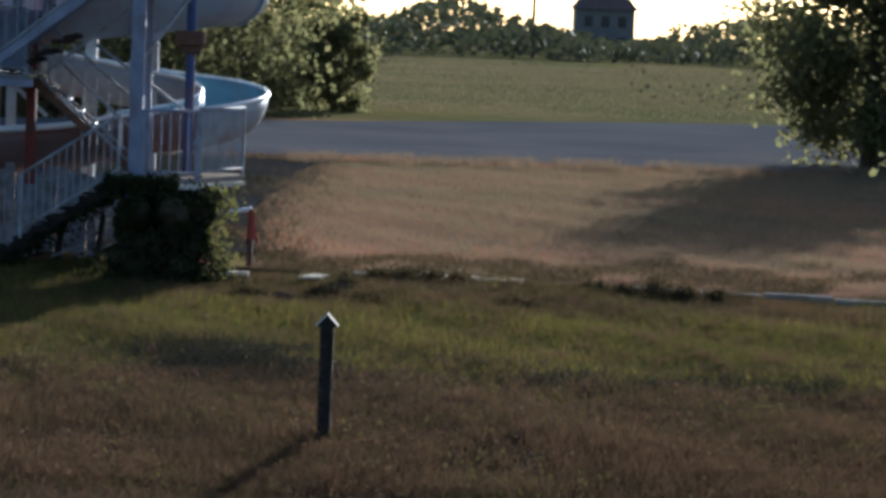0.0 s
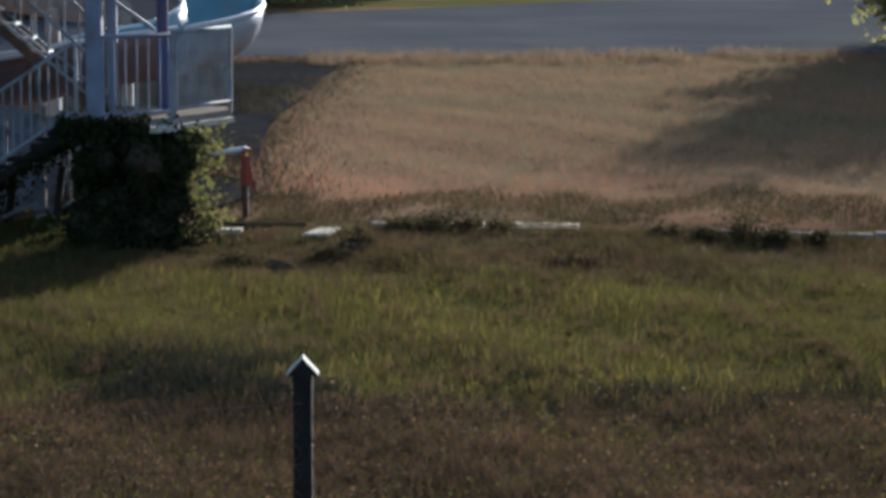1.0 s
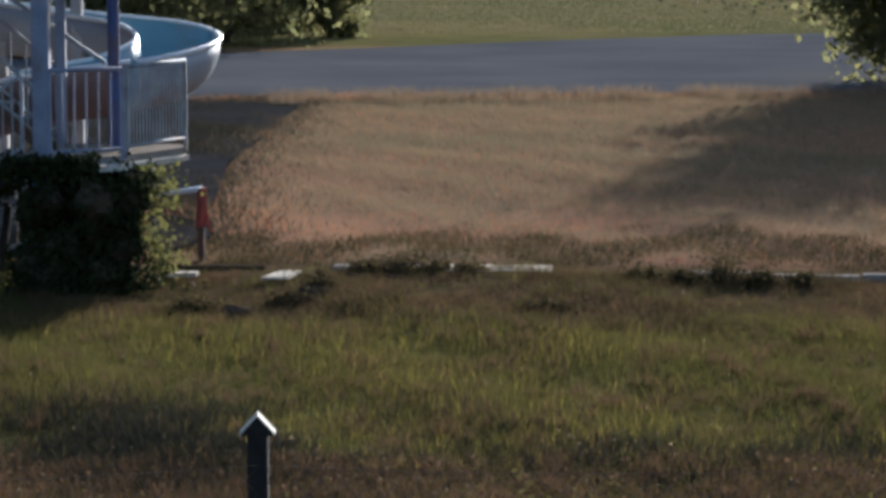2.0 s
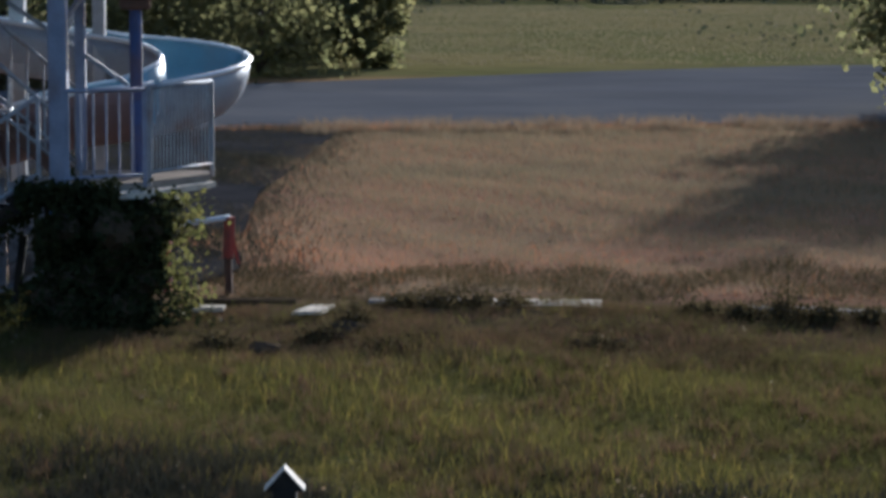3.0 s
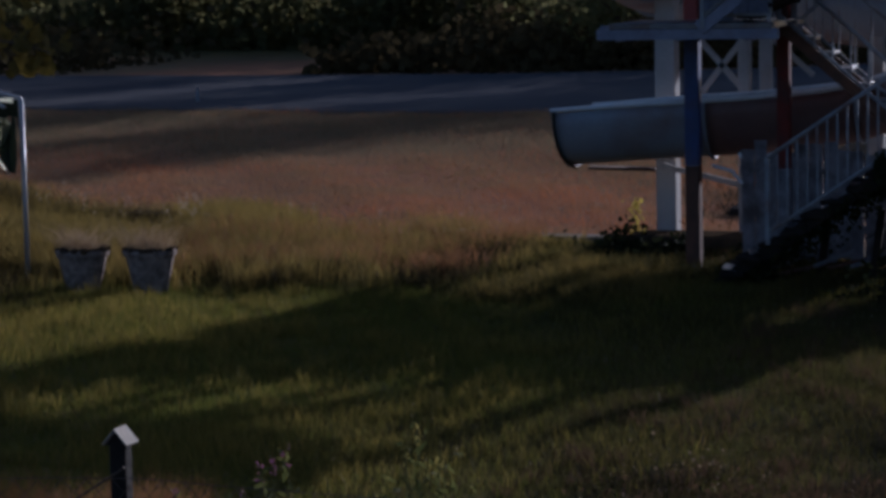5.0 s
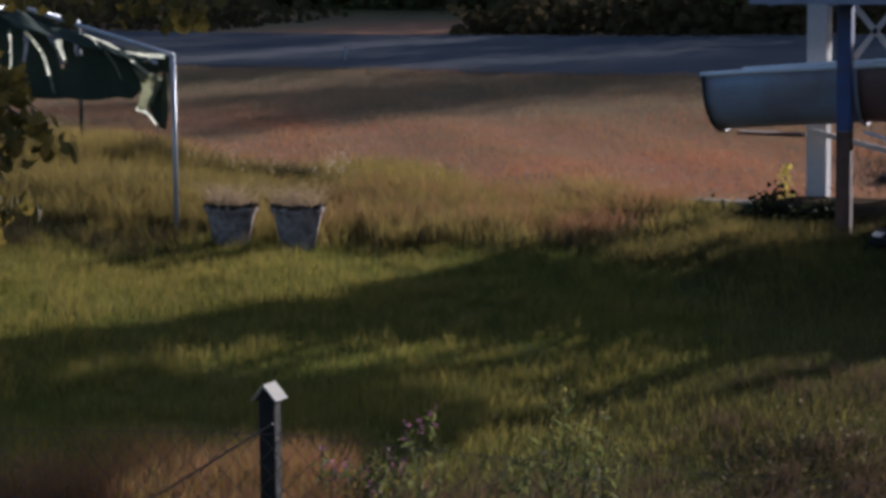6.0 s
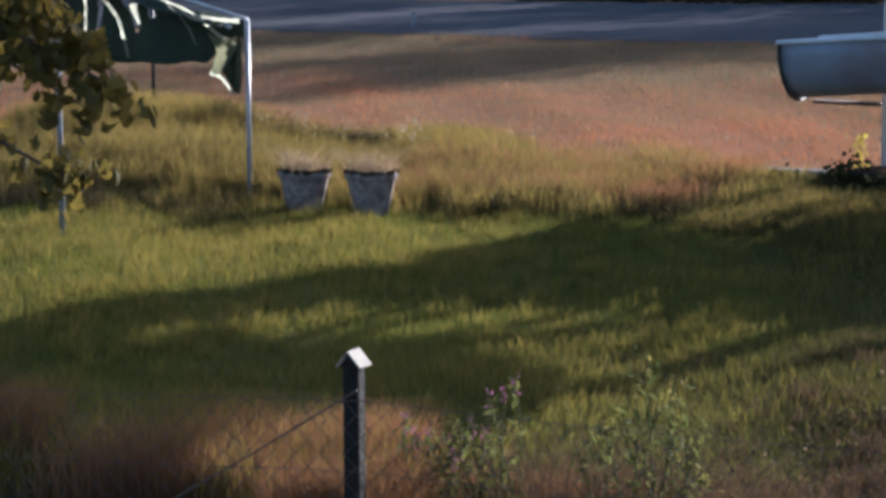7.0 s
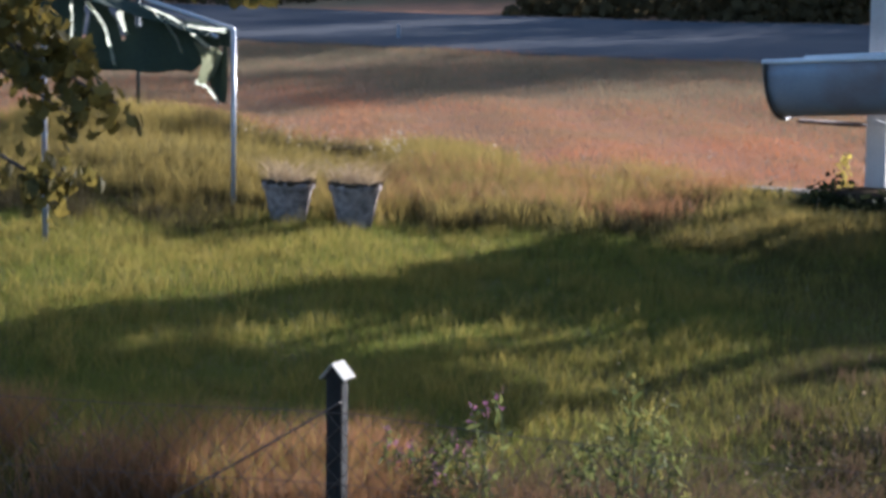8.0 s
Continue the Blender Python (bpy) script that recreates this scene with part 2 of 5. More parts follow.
    nt.links.new(b.outputs[0], bsdf.inputs["Normal"])
    return m


M_GROUND = ground_material()

# ---------------------------------------------------------------- builders
def link_mesh(name, data, parent=None, label=""):
    ob = new(name, data)
    if parent is not None:
        ob.parent = parent
        if parent.parent is None:
            ob.matrix_parent_inverse = Matrix.Translation(-parent.location)
    if label:
        tagged(ob, label)
    return ob


def part(name, bm, material, parent=None, label="", smooth=False):
    data = bpy.data.meshes.new(name)
    bm.normal_update()
    bm.to_mesh(data)
    bm.free()
    for m in (material if isinstance(material, (list, tuple)) else [material]):
        data.materials.append(m)
    if smooth:
        data.shade_smooth()
    return link_mesh(name, data, parent, label)


def thing(name, at, label, category, group="", kind=""):
    ob = new(name)
    ob.empty_display_size = 0.2
    ob.location = at
    return tagged(ob, label, category, group, kind)


def box(bm, centre, size, turn=None, bevel=0.0):
    geo = bmesh.ops.create_cube(bm, size=1.0)
    m = Matrix.Translation(centre) @ (turn.to_4x4() if turn else Matrix()) @ Matrix.Diagonal((*size, 1))
    bmesh.ops.transform(bm, matrix=m, verts=geo["verts"])
    if bevel:
        edges = list({e for v in geo["verts"] for e in v.link_edges})
        bmesh.ops.bevel(bm, geom=edges, offset=bevel, segments=1, affect="EDGES", profile=0.5)


def beam(bm, a, b, w, h, bevel=0.0):
    """A bar of rectangular section, w across and h deep, from a to b."""
    a, b = Vector(a), Vector(b)
    d = b - a
    x = d.normalized()
    side = Vector((0, 0, 1)).cross(x)
    side = side.normalized() if side.length > 1e-4 else Vector((0, 1, 0))
    up = x.cross(side)
    turn = Matrix((x, side, up)).transposed()
    box(bm, (a + b) / 2, (d.length, w, h), turn, bevel)


def tube(bm, pts, r, seg=8, r_end=None):
    pts = [Vector(p) for p in pts]
    rings = []
    for i, p in enumerate(pts):
        d = (pts[min(i + 1, len(pts) - 1)] - pts[max(i - 1, 0)]).normalized()
        s = d.orthogonal().normalized() if abs(d.z) > 0.95 else Vector((0, 0, 1)).cross(d).normalized()
        u = d.cross(s)
        rr = r if r_end is None else r + (r_end - r) * i / (len(pts) - 1)
        rings.append([bm.verts.new(p + (s * math.cos(k * 2 * math.pi / seg) + u * math.sin(k * 2 * math.pi / seg)) * rr) for k in range(seg)])
    for a, b in zip(rings, rings[1:]):
        for k in range(seg):
            bm.faces.new((a[k], a[(k + 1) % seg], b[(k + 1) % seg], b[k]))
    bm.faces.new(rings[0][::-1])
    bm.faces.new(rings[-1])


def prism(bm, outline, z0, z1):
    lo = [bm.verts.new((x, y, z0)) for x, y in outline]
    hi = [bm.verts.new((x, y, z1)) for x, y in outline]
    n = len(outline)
    bm.faces.new(lo[::-1])
    bm.faces.new(hi)
    for i in range(n):
        bm.faces.new((lo[i], lo[(i + 1) % n], hi[(i + 1) % n], hi[i]))


def smooth_path(pts, step=6):
    """A Catmull-Rom curve through the points."""
    pts = [Vector(p) for p in pts]
    ext = [2 * pts[0] - pts[1]] + pts + [2 * pts[-1] - pts[-2]]
    out = []
    for i in range(1, len(ext) - 2):
        p0, p1, p2, p3 = ext[i - 1:i + 3]
        for k in range(step):
            t = k / step
            out.append(0.5 * (2 * p1 + (p2 - p0) * t + (2 * p0 - 5 * p1 + 4 * p2 - p3) * t * t + (3 * p1 - p0 - 3 * p2 + p3) * t ** 3))
    return out + [pts[-1]]


rs = np.random.RandomState(7)


def ground_z(x, y):
    """Height of the ground: gentle unevenness, a bank behind the canopy."""
    z = 0.05 * np.sin(x * 0.7 + 1.0) * np.cos(y * 0.45) + 0.03 * np.sin(x * 1.9 + y * 1.3)
    z = z * np.clip((70 - y) / 30, 0, 1)
    z += 0.55 * np.exp(-(((x + 19.6) / 2.2) ** 2 + ((y - 31.5) / 2.6) ** 2))
    z += 0.25 * np.exp(-(((x + 16.5) / 1.6) ** 2 + ((y - 28.0) / 1.8) ** 2))
    return z


def raw_mesh(name, verts, faces_per, n, material, parent=None):
    """Many equal small pieces as one mesh: verts (n * k, 3), faces_per a list of index tuples of one piece of k points."""
    k = len(verts) // n
    data = bpy.data.meshes.new(name)
    faces = np.concatenate([(np.arange(n)[:, None] * k + np.array(f)[None, :]).ravel() for f in faces_per]) if len({len(f) for f in faces_per}) == 1 else None
    size = len(faces_per[0])
    count = n * len(faces_per)
    data.vertices.add(len(verts))
    data.vertices.foreach_set("co", np.asarray(verts, dtype=np.float32).ravel())
    data.loops.add(count * size)
    data.loops.foreach_set("vertex_index", faces.astype(np.int32))
    data.polygons.add(count)
    data.polygons.foreach_set("loop_start", (np.arange(count) * size).astype(np.int32))
    data.update(calc_edges=True)
    data.validate()
    data.materials.append(material)
    return link_mesh(name, data, parent)


def blades(name, xy, height, width, lean, material, spread=0.35, bent=False, base=None):
    """Grass: one leaning, tapering blade a point; a bent one has a knee and nods over."""
    n = len(xy)
    ang = rs.uniform(0, 2 * np.pi, n)
    la = rs.uniform(0, 2 * np.pi, n)
    h = height * rs.uniform(1 - spread, 1 + spread, n)
    w = width * rs.uniform(0.7, 1.3, n)
    ln = lean * rs.uniform(0.3, 1.3, n)[:, None] * np.stack([np.cos(la), np.sin(la)], 1)
    z0 = (ground_z(xy[:, 0], xy[:, 1]) if base is None else np.full(n, base)) - 0.01
    s = np.stack([np.cos(ang), np.sin(ang)], 1) * w[:, None] / 2
    v = np.zeros((n, 5 if bent else 3, 3))
    v[:, 0, :2], v[:, 1, :2] = xy - s, xy + s
    v[:, 0, 2] = v[:, 1, 2] = z0
    if bent:
        v[:, 2, :2], v[:, 3, :2] = xy + ln * 0.35 * h[:, None] - s * 0.7, xy + ln * 0.35 * h[:, None] + s * 0.7
        v[:, 2, 2] = v[:, 3, 2] = z0 + h * 0.6
    v[:, -1, :2], v[:, -1, 2] = xy + ln * h[:, None], z0 + h
    return raw_mesh(name, v.reshape(-1, 3), [(0, 1, 3), (0, 3, 2), (2, 3, 4)] if bent else [(0, 1, 2)], n, material)


def leaf_verts(centres, size, droop=0.0, wide=0.42):
    """Pointed leaves or small clumps, one a centre, each two triangles folded along the middle."""
    n = len(centres)
    d = rs.normal(size=(n, 3))
    d[:, 2] -= droop
    d /= np.linalg.norm(d, axis=1)[:, None]
    s = np.cross(d, rs.normal(size=(n, 3)))
    s /= np.linalg.norm(s, axis=1)[:, None]
    nn = np.cross(d, s)
    z = (size * rs.uniform(0.6, 1.3, n))[:, None]
    v = np.zeros((n, 4, 3))
    v[:, 0] = centres - d * z * 0.5
    v[:, 1] = centres + s * z * wide + nn * z * 0.12
    v[:, 2] = centres + d * z * 0.55
    v[:, 3] = centres - s * z * wide + nn * z * 0.12
    return v.reshape(-1, 3)


def leaves(name, centres, size, material, parent=None, droop=0.0, wide=0.42):
    ob = raw_mesh(name, leaf_verts(np.asarray(centres), size, droop, wide), [(0, 1, 2), (0, 2, 3)], len(centres), material, parent)
    return tagged(ob, kind="stuff") if parent is not None else ob


def scatter(x0, x1, y0, y1, n):
    return np.stack([rs.uniform(x0, x1, n), rs.uniform(y0, y1, n)], 1)


def patchy(xy, scale, cut, seed=0.0):
    """Keeps the points that fall in soft, irregular patches."""
    f = (np.sin(xy[:, 0] * scale + 1.3 + seed) + np.sin(xy[:, 1] * scale * 1.27 + 0.4 + seed) + np.sin((xy[:, 0] + xy[:, 1]) * scale * 0.61 + 2.1)
         + 0.7 * np.sin((xy[:, 0] - xy[:, 1] * 0.7) * scale * 2.3 + seed)) / 3.7
    return xy[f + rs.normal(size=len(xy)) * 0.22 > cut]

# ---------------------------------------------------------------- ground, road, kerbs
def build_ground():
    xs = np.unique(np.concatenate([np.linspace(-1500, -60, 8), np.linspace(-60, 40, 120), np.linspace(40, 1500, 8)]))
    ys = np.unique(np.concatenate([np.linspace(-400, -5, 6), np.linspace(-5, 75, 130), np.linspace(75, 1900, 14)]))
    gx, gy = np.meshgrid(xs, ys)
    v = np.stack([gx, gy, ground_z(gx, gy)], -1).reshape(-1, 3)
    nx = len(xs)
    faces = [(j * nx + i, j * nx + i + 1, (j + 1) * nx + i + 1, (j + 1) * nx + i) for j in range(len(ys) - 1) for i in range(nx - 1)]
    data = bpy.data.meshes.new("ground")
    data.from_pydata(v.tolist(), [], faces)
    data.shade_smooth()
    data.materials.append(M_GROUND)
    tagged(link_mesh("ground", data), "rough grassy ground with dry brown patches", "ground", kind="structure")


build_ground()

bm = bmesh.new()
near = [(-90, 57), (-45, 57.5), (-32, 58), (-24, 57), (-17, 56.6), (-8, 59.5), (-2, 62), (6, 63), (14, 65), (40, 70), (90, 78)]
far = [(-90, 75), (-45, 75), (-32, 74), (-24, 74.5), (-17, 77), (-8, 84), (-2, 89), (6, 97), (14, 103), (40, 112), (90, 125)]
lo = [bm.verts.new((x, y, 0.06)) for x, y in near]
hi = [bm.verts.new((x, y, 0.06)) for x, y in far]
lo2 = [bm.verts.new((x, y - 0.3, -0.25)) for x, y in near]
hi2 = [bm.verts.new((x, y + 0.3, -0.25)) for x, y in far]
for i in range(len(near) - 1):
    bm.faces.new((lo[i], lo[i + 1], hi[i + 1], hi[i]))
    bm.faces.new((lo2[i], lo2[i + 1], lo[i + 1], lo[i]))
    bm.faces.new((hi[i], hi[i + 1], hi2[i + 1], hi2[i]))
tagged(part("road", bm, M_ASPHALT), "broad worn grey asphalt road crossing the meadow", "road", kind="structure")


# Dark sheet laid where tree shade crosses the meadow.
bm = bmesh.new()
SHADE_OUTLINE = [(-2.6, 62.3), (-2.9, 55), (-3.0, 49), (-3.3, 43), (-2.95, 36), (-2.65, 31.8), (-3.1, 30.0), (-4.5, 31.2), (-5.6, 34.6), (-8.2, 35.5), (-8.6, 44), (-8.8, 60.0)]
top = [bm.verts.new((x, y, 0.05)) for x, y in SHADE_OUTLINE]
low = [bm.verts.new((x, y, -0.2)) for x, y in SHADE_OUTLINE]
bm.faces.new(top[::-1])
for k in range(len(SHADE_OUTLINE)):
    bm.faces.new((top[k], top[(k + 1) % len(SHADE_OUTLINE)], low[(k + 1) % len(SHADE_OUTLINE)], low[k]))
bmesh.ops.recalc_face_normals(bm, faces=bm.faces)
tagged(part("tree_shade_patch", bm, M_TREESHADE), "dark sheet painted as tree shade across the meadow", "road", kind="structure")


def kerb(name, a, b, h, w, label, material=M_CONCRETE):
    bm = bmesh.new()
    a, b = Vector(a), Vector(b)
    n = max(1, round((b - a).length / 1.2))
    for i in range(n):
        p, q = a.lerp(b, (i + 0.01) / n), a.lerp(b, (i + 0.985) / n)
        dz = random.uniform(-0.035, 0.02)
        beam(bm, (p.x, p.y, h / 2 - 0.1 + dz), (q.x, q.y, h / 2 - 0.1 + dz), w * random.uniform(0.85, 1.1), h + 0.2, 0.015)
    return tagged(part(name, bm, material), label, "kerb", kind="structure")


kerb("kerb_1", (-2.95, 28.75, 0), (-1.7, 28.8, 0), 0.04, 0.2, "earth-brown kerb edge sunk in dry grass", M_SOIL)
kerb("kerb_2", (-0.9, 28.8, 0), (0.4, 28.8, 0), 0.06, 0.3, "broken concrete kerb sunk in dry grass")
kerb("kerb_3", (0.5, 28.45, 0), (1.8, 28.35, 0), 0.08, 0.6, "pale concrete kerb slab above the grass", M_PLATE)
kerb("kerb_4", (3.3, 28.15, 0), (7.6, 27.6, 0), 0.06, 0.22, "broken concrete kerb sunk in dry grass")
kerb("kerb_5", (-17.9, 31.7, 0), (-15.2, 31.5, 0), 0.3, 0.5, "earth-stained mossy edging beside the planters", M_SOIL)
kerb("kerb_6", (-13.9, 31.4, 0), (-6.8, 31.1, 0), 0.14, 0.35, "concrete edging under the slide tower")

# loose slab lying askew by the kerb
bm = bmesh.new()
prism(bm, [(-1.68, 27.35), (-1.35, 27.38), (-1.25, 28.25), (-1.5, 28.3)], 0.0, 0.035)
bmesh.ops.transform(bm, matrix=Matrix.Translation((-1.4, 27.8, 0.04)) @ Matrix.Rotation(radians(-2.5), 4, "X") @ Matrix.Translation((1.4, -27.8, 0)), verts=bm.verts)
tagged(part("concrete_slab", bm, M_PLATE), "pale loose concrete slab lying on the grass", "slab")
bm = bmesh.new()
prism(bm, [(-2.85, 28.0), (-2.5, 28.02), (-2.48, 28.22), (-2.8, 28.2)], 0.0, 0.05)
tagged(part("concrete_slab", bm, M_PLATE), "small pale concrete slab lying on the grass", "slab")


bm = bmesh.new()
prism(bm, [(-11.55, 31.0), (-10.72, 31.06), (-10.7, 31.42), (-11.5, 31.4)], 0.0, 0.06)
bmesh.ops.transform(bm, matrix=Matrix.Translation((-11.1, 31.2, 0.1)) @ Matrix.Rotation(radians(-3), 4, "Y") @ Matrix.Translation((11.1, -31.2, 0)), verts=bm.verts)
bmesh.ops.recalc_face_normals(bm, faces=bm.faces)
box(bm, (-11.1, 31.3, 0.05), (0.6, 0.14, 0.12), None, 0.02)
tagged(part("concrete_slab", bm, M_PLATE), "pale lifted concrete slab on the edging", "slab")


def stone(at, r, material=None):
    bm = bmesh.new()
    bmesh.ops.create_icosphere(bm, subdivisions=2, radius=r)
    for v in bm.verts:
        k = noise.noise(v.co * (2.2 / r) + Vector(at) * 3.7)
        v.co *= 1 + 0.35 * k
        v.co.z *= 0.4
    bmesh.ops.translate(bm, verts=bm.verts, vec=Vector(at) + Vector((0, 0, r * 0.12)))
    tagged(part("rubble_stone", bm, material or M_SOIL), "pale broken concrete lump beside the edging" if material else "earthy lump of broken rubble in the grass", "stone", "rubble by the kerb")


for x, y, r in [(-1.15, 25.9, 0.16), (-1.0, 26.4, 0.24), (-0.85, 26.9, 0.2), (-1.25, 26.5, 0.14), (-1.8, 25.0, 0.2), (-0.6, 27.9, 0.13), (-0.1, 27.8, 0.12), (1.1, 26.2, 0.08),
                (-12.0, 30.9, 0.16), (-12.4, 31.0, 0.13), (-11.3, 30.7, 0.2), (-13.3, 31.0, 0.1), (-10.9, 30.8, 0.14), (-15.8, 31.0, 0.2), (-16.4, 31.2, 0.24), (-15.2, 31.1, 0.12)]:
    stone((x, y, 0), r)
for k in range(12):
    stone((-15.1 + 0.12 * k, 31.6 + 0.06 * (k % 5), 0.06), 0.05 + 0.03 * (k % 3), M_CONCRETE)

# ---------------------------------------------------------------- water slide
def flume_part(pts, parent, width=1.06, depth=0.66, first=False, shell=M_GELOUT):
    """One moulded length of trough along the rim's middle line, lining blue, shell grey, with a rolled rim on both sides."""
    bm = bmesh.new()
    t, n = 0.035, 12
    rings, rims = [], ([], [])
    for i, p in enumerate(pts):
        d = pts[min(i + 1, len(pts) - 1)] - pts[max(i - 1, 0)]
        d.z = 0
        d.normalize()
        s = Vector((-d.y, d.x, 0))
        ring = []
        for inner in (True, False):
            row = []
            for k in range(n + 1):
                a = math.pi * k / n
                c, q = math.cos(a), math.sin(a)
                sx = math.copysign(abs(c) ** 1.0, c) * (width / 2 + (0 if inner else t))
                sz = -(abs(q) ** 0.95) * (depth + (0 if inner else t))
                row.append(bm.verts.new(p + s * sx + Vector((0, 0, sz))))
            ring.append(row)
        rings.append(ring)
        for side, sign in ((0, 1), (1, -1)):
            rims[side].append(p + s * sign * (width / 2 + 0.03) + Vector((0, 0, 0.015)))
    for a, b in zip(rings, rings[1:]):
        for k in range(n):
            f = bm.faces.new((a[0][k], a[0][k + 1], b[0][k + 1], b[0][k]))
            f.material_index = 0
            g = bm.faces.new((a[1][k], b[1][k], b[1][k + 1], a[1][k + 1]))
            g.material_index = 1
        for k in (0, n):
            bm.faces.new((a[0][k], b[0][k], b[1][k], a[1][k])).material_index = 1
    for end in (rings[0], rings[-1]):
        for k in range(n):
            bm.faces.new((end[0][k], end[1][k], end[1][k + 1], end[0][k + 1])).material_index = 1
    bmesh.ops.recalc_face_normals(bm, faces=bm.faces)
    body = part("flume_section", bm, [M_GELIN, shell], parent, smooth=True)
    for r in rims:
        b2 = bmesh.new()
        tube(b2, r, 0.035, 6)
        part("rim", b2, M_RIM, body, smooth=True)
    # joint flange under the downhill end
    b3 = bmesh.new()
    p, ring = pts[0], rings[0]
    d = (pts[1] - pts[0]).normalized()
    s = Vector((-d.y, d.x, 0)).normalized()
    arc = [p + d * 0.04 + s * math.copysign(abs(math.cos(math.pi * k / 14)) ** 1.0, math.cos(math.pi * k / 14)) * (width / 2 + 0.06)
           + Vector((0, 0, -(abs(math.sin(math.pi * k / 14)) ** 0.95) * (depth + 0.06))) for k in range(15)]
    tube(b3, arc, 0.022, 6)
    part("joint_flange", b3, M_DARK if first else M_GELOUT, body)


slide = thing("water_slide", (-6.5, 30.0, 0), "disused blue spiral water slide flume with grey shell on posts", "water slide")
C = (-4.7, 31.75)
LOWER = [(-8.98, 30.22, 1.83), (-7.9, 30.02, 1.92), (-6.65, 30.0, 2.0), (-5.5, 30.05, 2.12), (C[0], C[1] - 1.65, 2.33),
         (C[0] + 1.17, C[1] - 1.17, 2.5), (C[0] + 1.65, C[1], 2.68), (C[0] + 1.17, C[1] + 1.17, 2.84), (C[0], C[1] + 1.65, 2.97),
         (-6.2, 33.3, 3.2), (-7.4, 32.9, 3.42), (-8.2, 32.0, 3.62), (-8.35, 31.0, 3.78), (-7.9, 30.2, 3.92), (-6.9, 29.9, 4.06), (-5.7, 29.95, 4.14),
         (C[0], C[1] - 1.65, 4.28), (C[0] + 1.17, C[1] - 1.17, 4.45), (C[0] + 1.65, C[1], 4.56), (C[0] + 1.17, C[1] + 1.17, 4.62), (C[0], C[1] + 1.65, 4.66), (-6.2, 33.2, 4.75), (-7.2, 32.6, 4.95)]
curve = smooth_path(LOWER, 5)
for i in range(0, len(curve) - 1, 8):
    flume_part(curve[i:i + 9], slide, first=(i == 0), shell=M_GELRUST if i in (8, 16) else M_GELOUT)


def column(x, y, z0, z1, w, material, name="column", foot=True, parent=None, round_=False):
    bm = bmesh.new()
    if round_:
        tube(bm, [(x, y, z0), (x, y, z1)], w / 2, 12)
    else:
        box(bm, (x, y, (z0 + z1) / 2), (w, w, z1 - z0), None, 0.012)
    if foot:
        box(bm, (x, y, z0 + 0.03), (w * 2.0, w * 2.0, 0.08), None, 0.01)
    return part(name, bm, material, parent, smooth=False)


# pale concrete columns and cradles that carry the flume
for x, y, z1, w in [(-7.95, 31.0, 5.2, 0.26), (-6.93, 30.9, 1.42, 0.15), (-6.7, 31.0, 1.42, 0.14), (-4.55, 32.9, 5.4, 0.16), (-5.65, 33.1, 5.5, 0.2)]:
    column(x, y, 0.0, z1, w, M_PALE, "support_column", True, slide)
for x in (-6.95, -6.68):
    column(x, 31.0, 2.0, 3.0, 0.15, M_PALE, "support_column", False, slide)
for a, b in [((-7.95, 30.6, 1.1), (-6.6, 30.9, 0.75)),  ((-7.6, 31.0, 2.75), (-6.95, 31.0, 2.0)), ((-7.5, 31.0, 2.0), (-6.9, 31.0, 2.75)),
             ((-6.7, 31.0, 2.75), (-6.1, 31.1, 2.2)), ((-5.0, 32.9, 3.0), (-4.4, 32.9, 4.2))]:
    bm = bmesh.new()
    beam(bm, a, b, 0.06, 0.07)
    part("brace", bm, M_PALE, slide)

bm = bmesh.new()
beam(bm, (-8.78, 30.25, 1.1), (-7.95, 30.4, 1.07), 0.3, 0.035, 0.006)
part("cradle_plank", bm, M_BROWN, slide, "weathered plank under the flume mouth")

# ---------------------------------------------------------------- stair tower
tower = thing("stair_tower", (-5.2, 28.3, 0), "weathered steel stair tower with zigzag flights and railings", "stair tower")
# columns, painted in lengths
blue_col = column(-7.13, 29.0, -0.1, 7.2, 0.16, M_LAV, "column", False, tower)
for z0, z1, m in ((0.05, 1.25, M_BROWN), (1.25, 2.95, M_BLUE), (2.95, 4.6, M_RED)):
    bm = bmesh.new()
    box(bm, (-7.13, 29.0, (z0 + z1) / 2), (0.172, 0.172, z1 - z0), None, 0.01)
    part("paint_coat", bm, m, blue_col)
red_col = column(-6.05, 29.05, 0.0, 7.2, 0.15, M_RUSTRED, "column", True, tower)
bm = bmesh.new()
box(bm, (-6.05, 29.05, 0.62), (0.162, 0.162, 1.2), None, 0.01)
part("paint_coat", bm, M_BOARD, red_col, "bare grey column foot")
lav_col = column(-4.2, 27.3, -0.1, 7.2, 0.2, M_LAV, "column", False, tower)
bm = bmesh.new()
box(bm, (-4.2, 27.3, 0.75), (0.212, 0.212, 1.55), None, 0.01)
part("paint_coat", bm, M_BLUE, lav_col, "dark blue painted column foot")
column(-3.56, 28.9, 0.0, 7.2, 0.15, M_BLUE, "column", True, tower, True)
column(-4.25, 29.25, 0.0, 7.2, 0.12, M_LAV, "column", True, tower)
bm = bmesh.new()
prism(bm, [(-3.78, 28.68), (-3.34, 28.68), (-3.34, 29.12), (-3.78, 29.12)], 3.5, 3.72)
box(bm, (-3.56, 28.9, 3.44), (0.34, 0.34, 0.14), None, 0.03)
part("column_collar", bm, M_BROWN, tower, "rusty brown collar box")


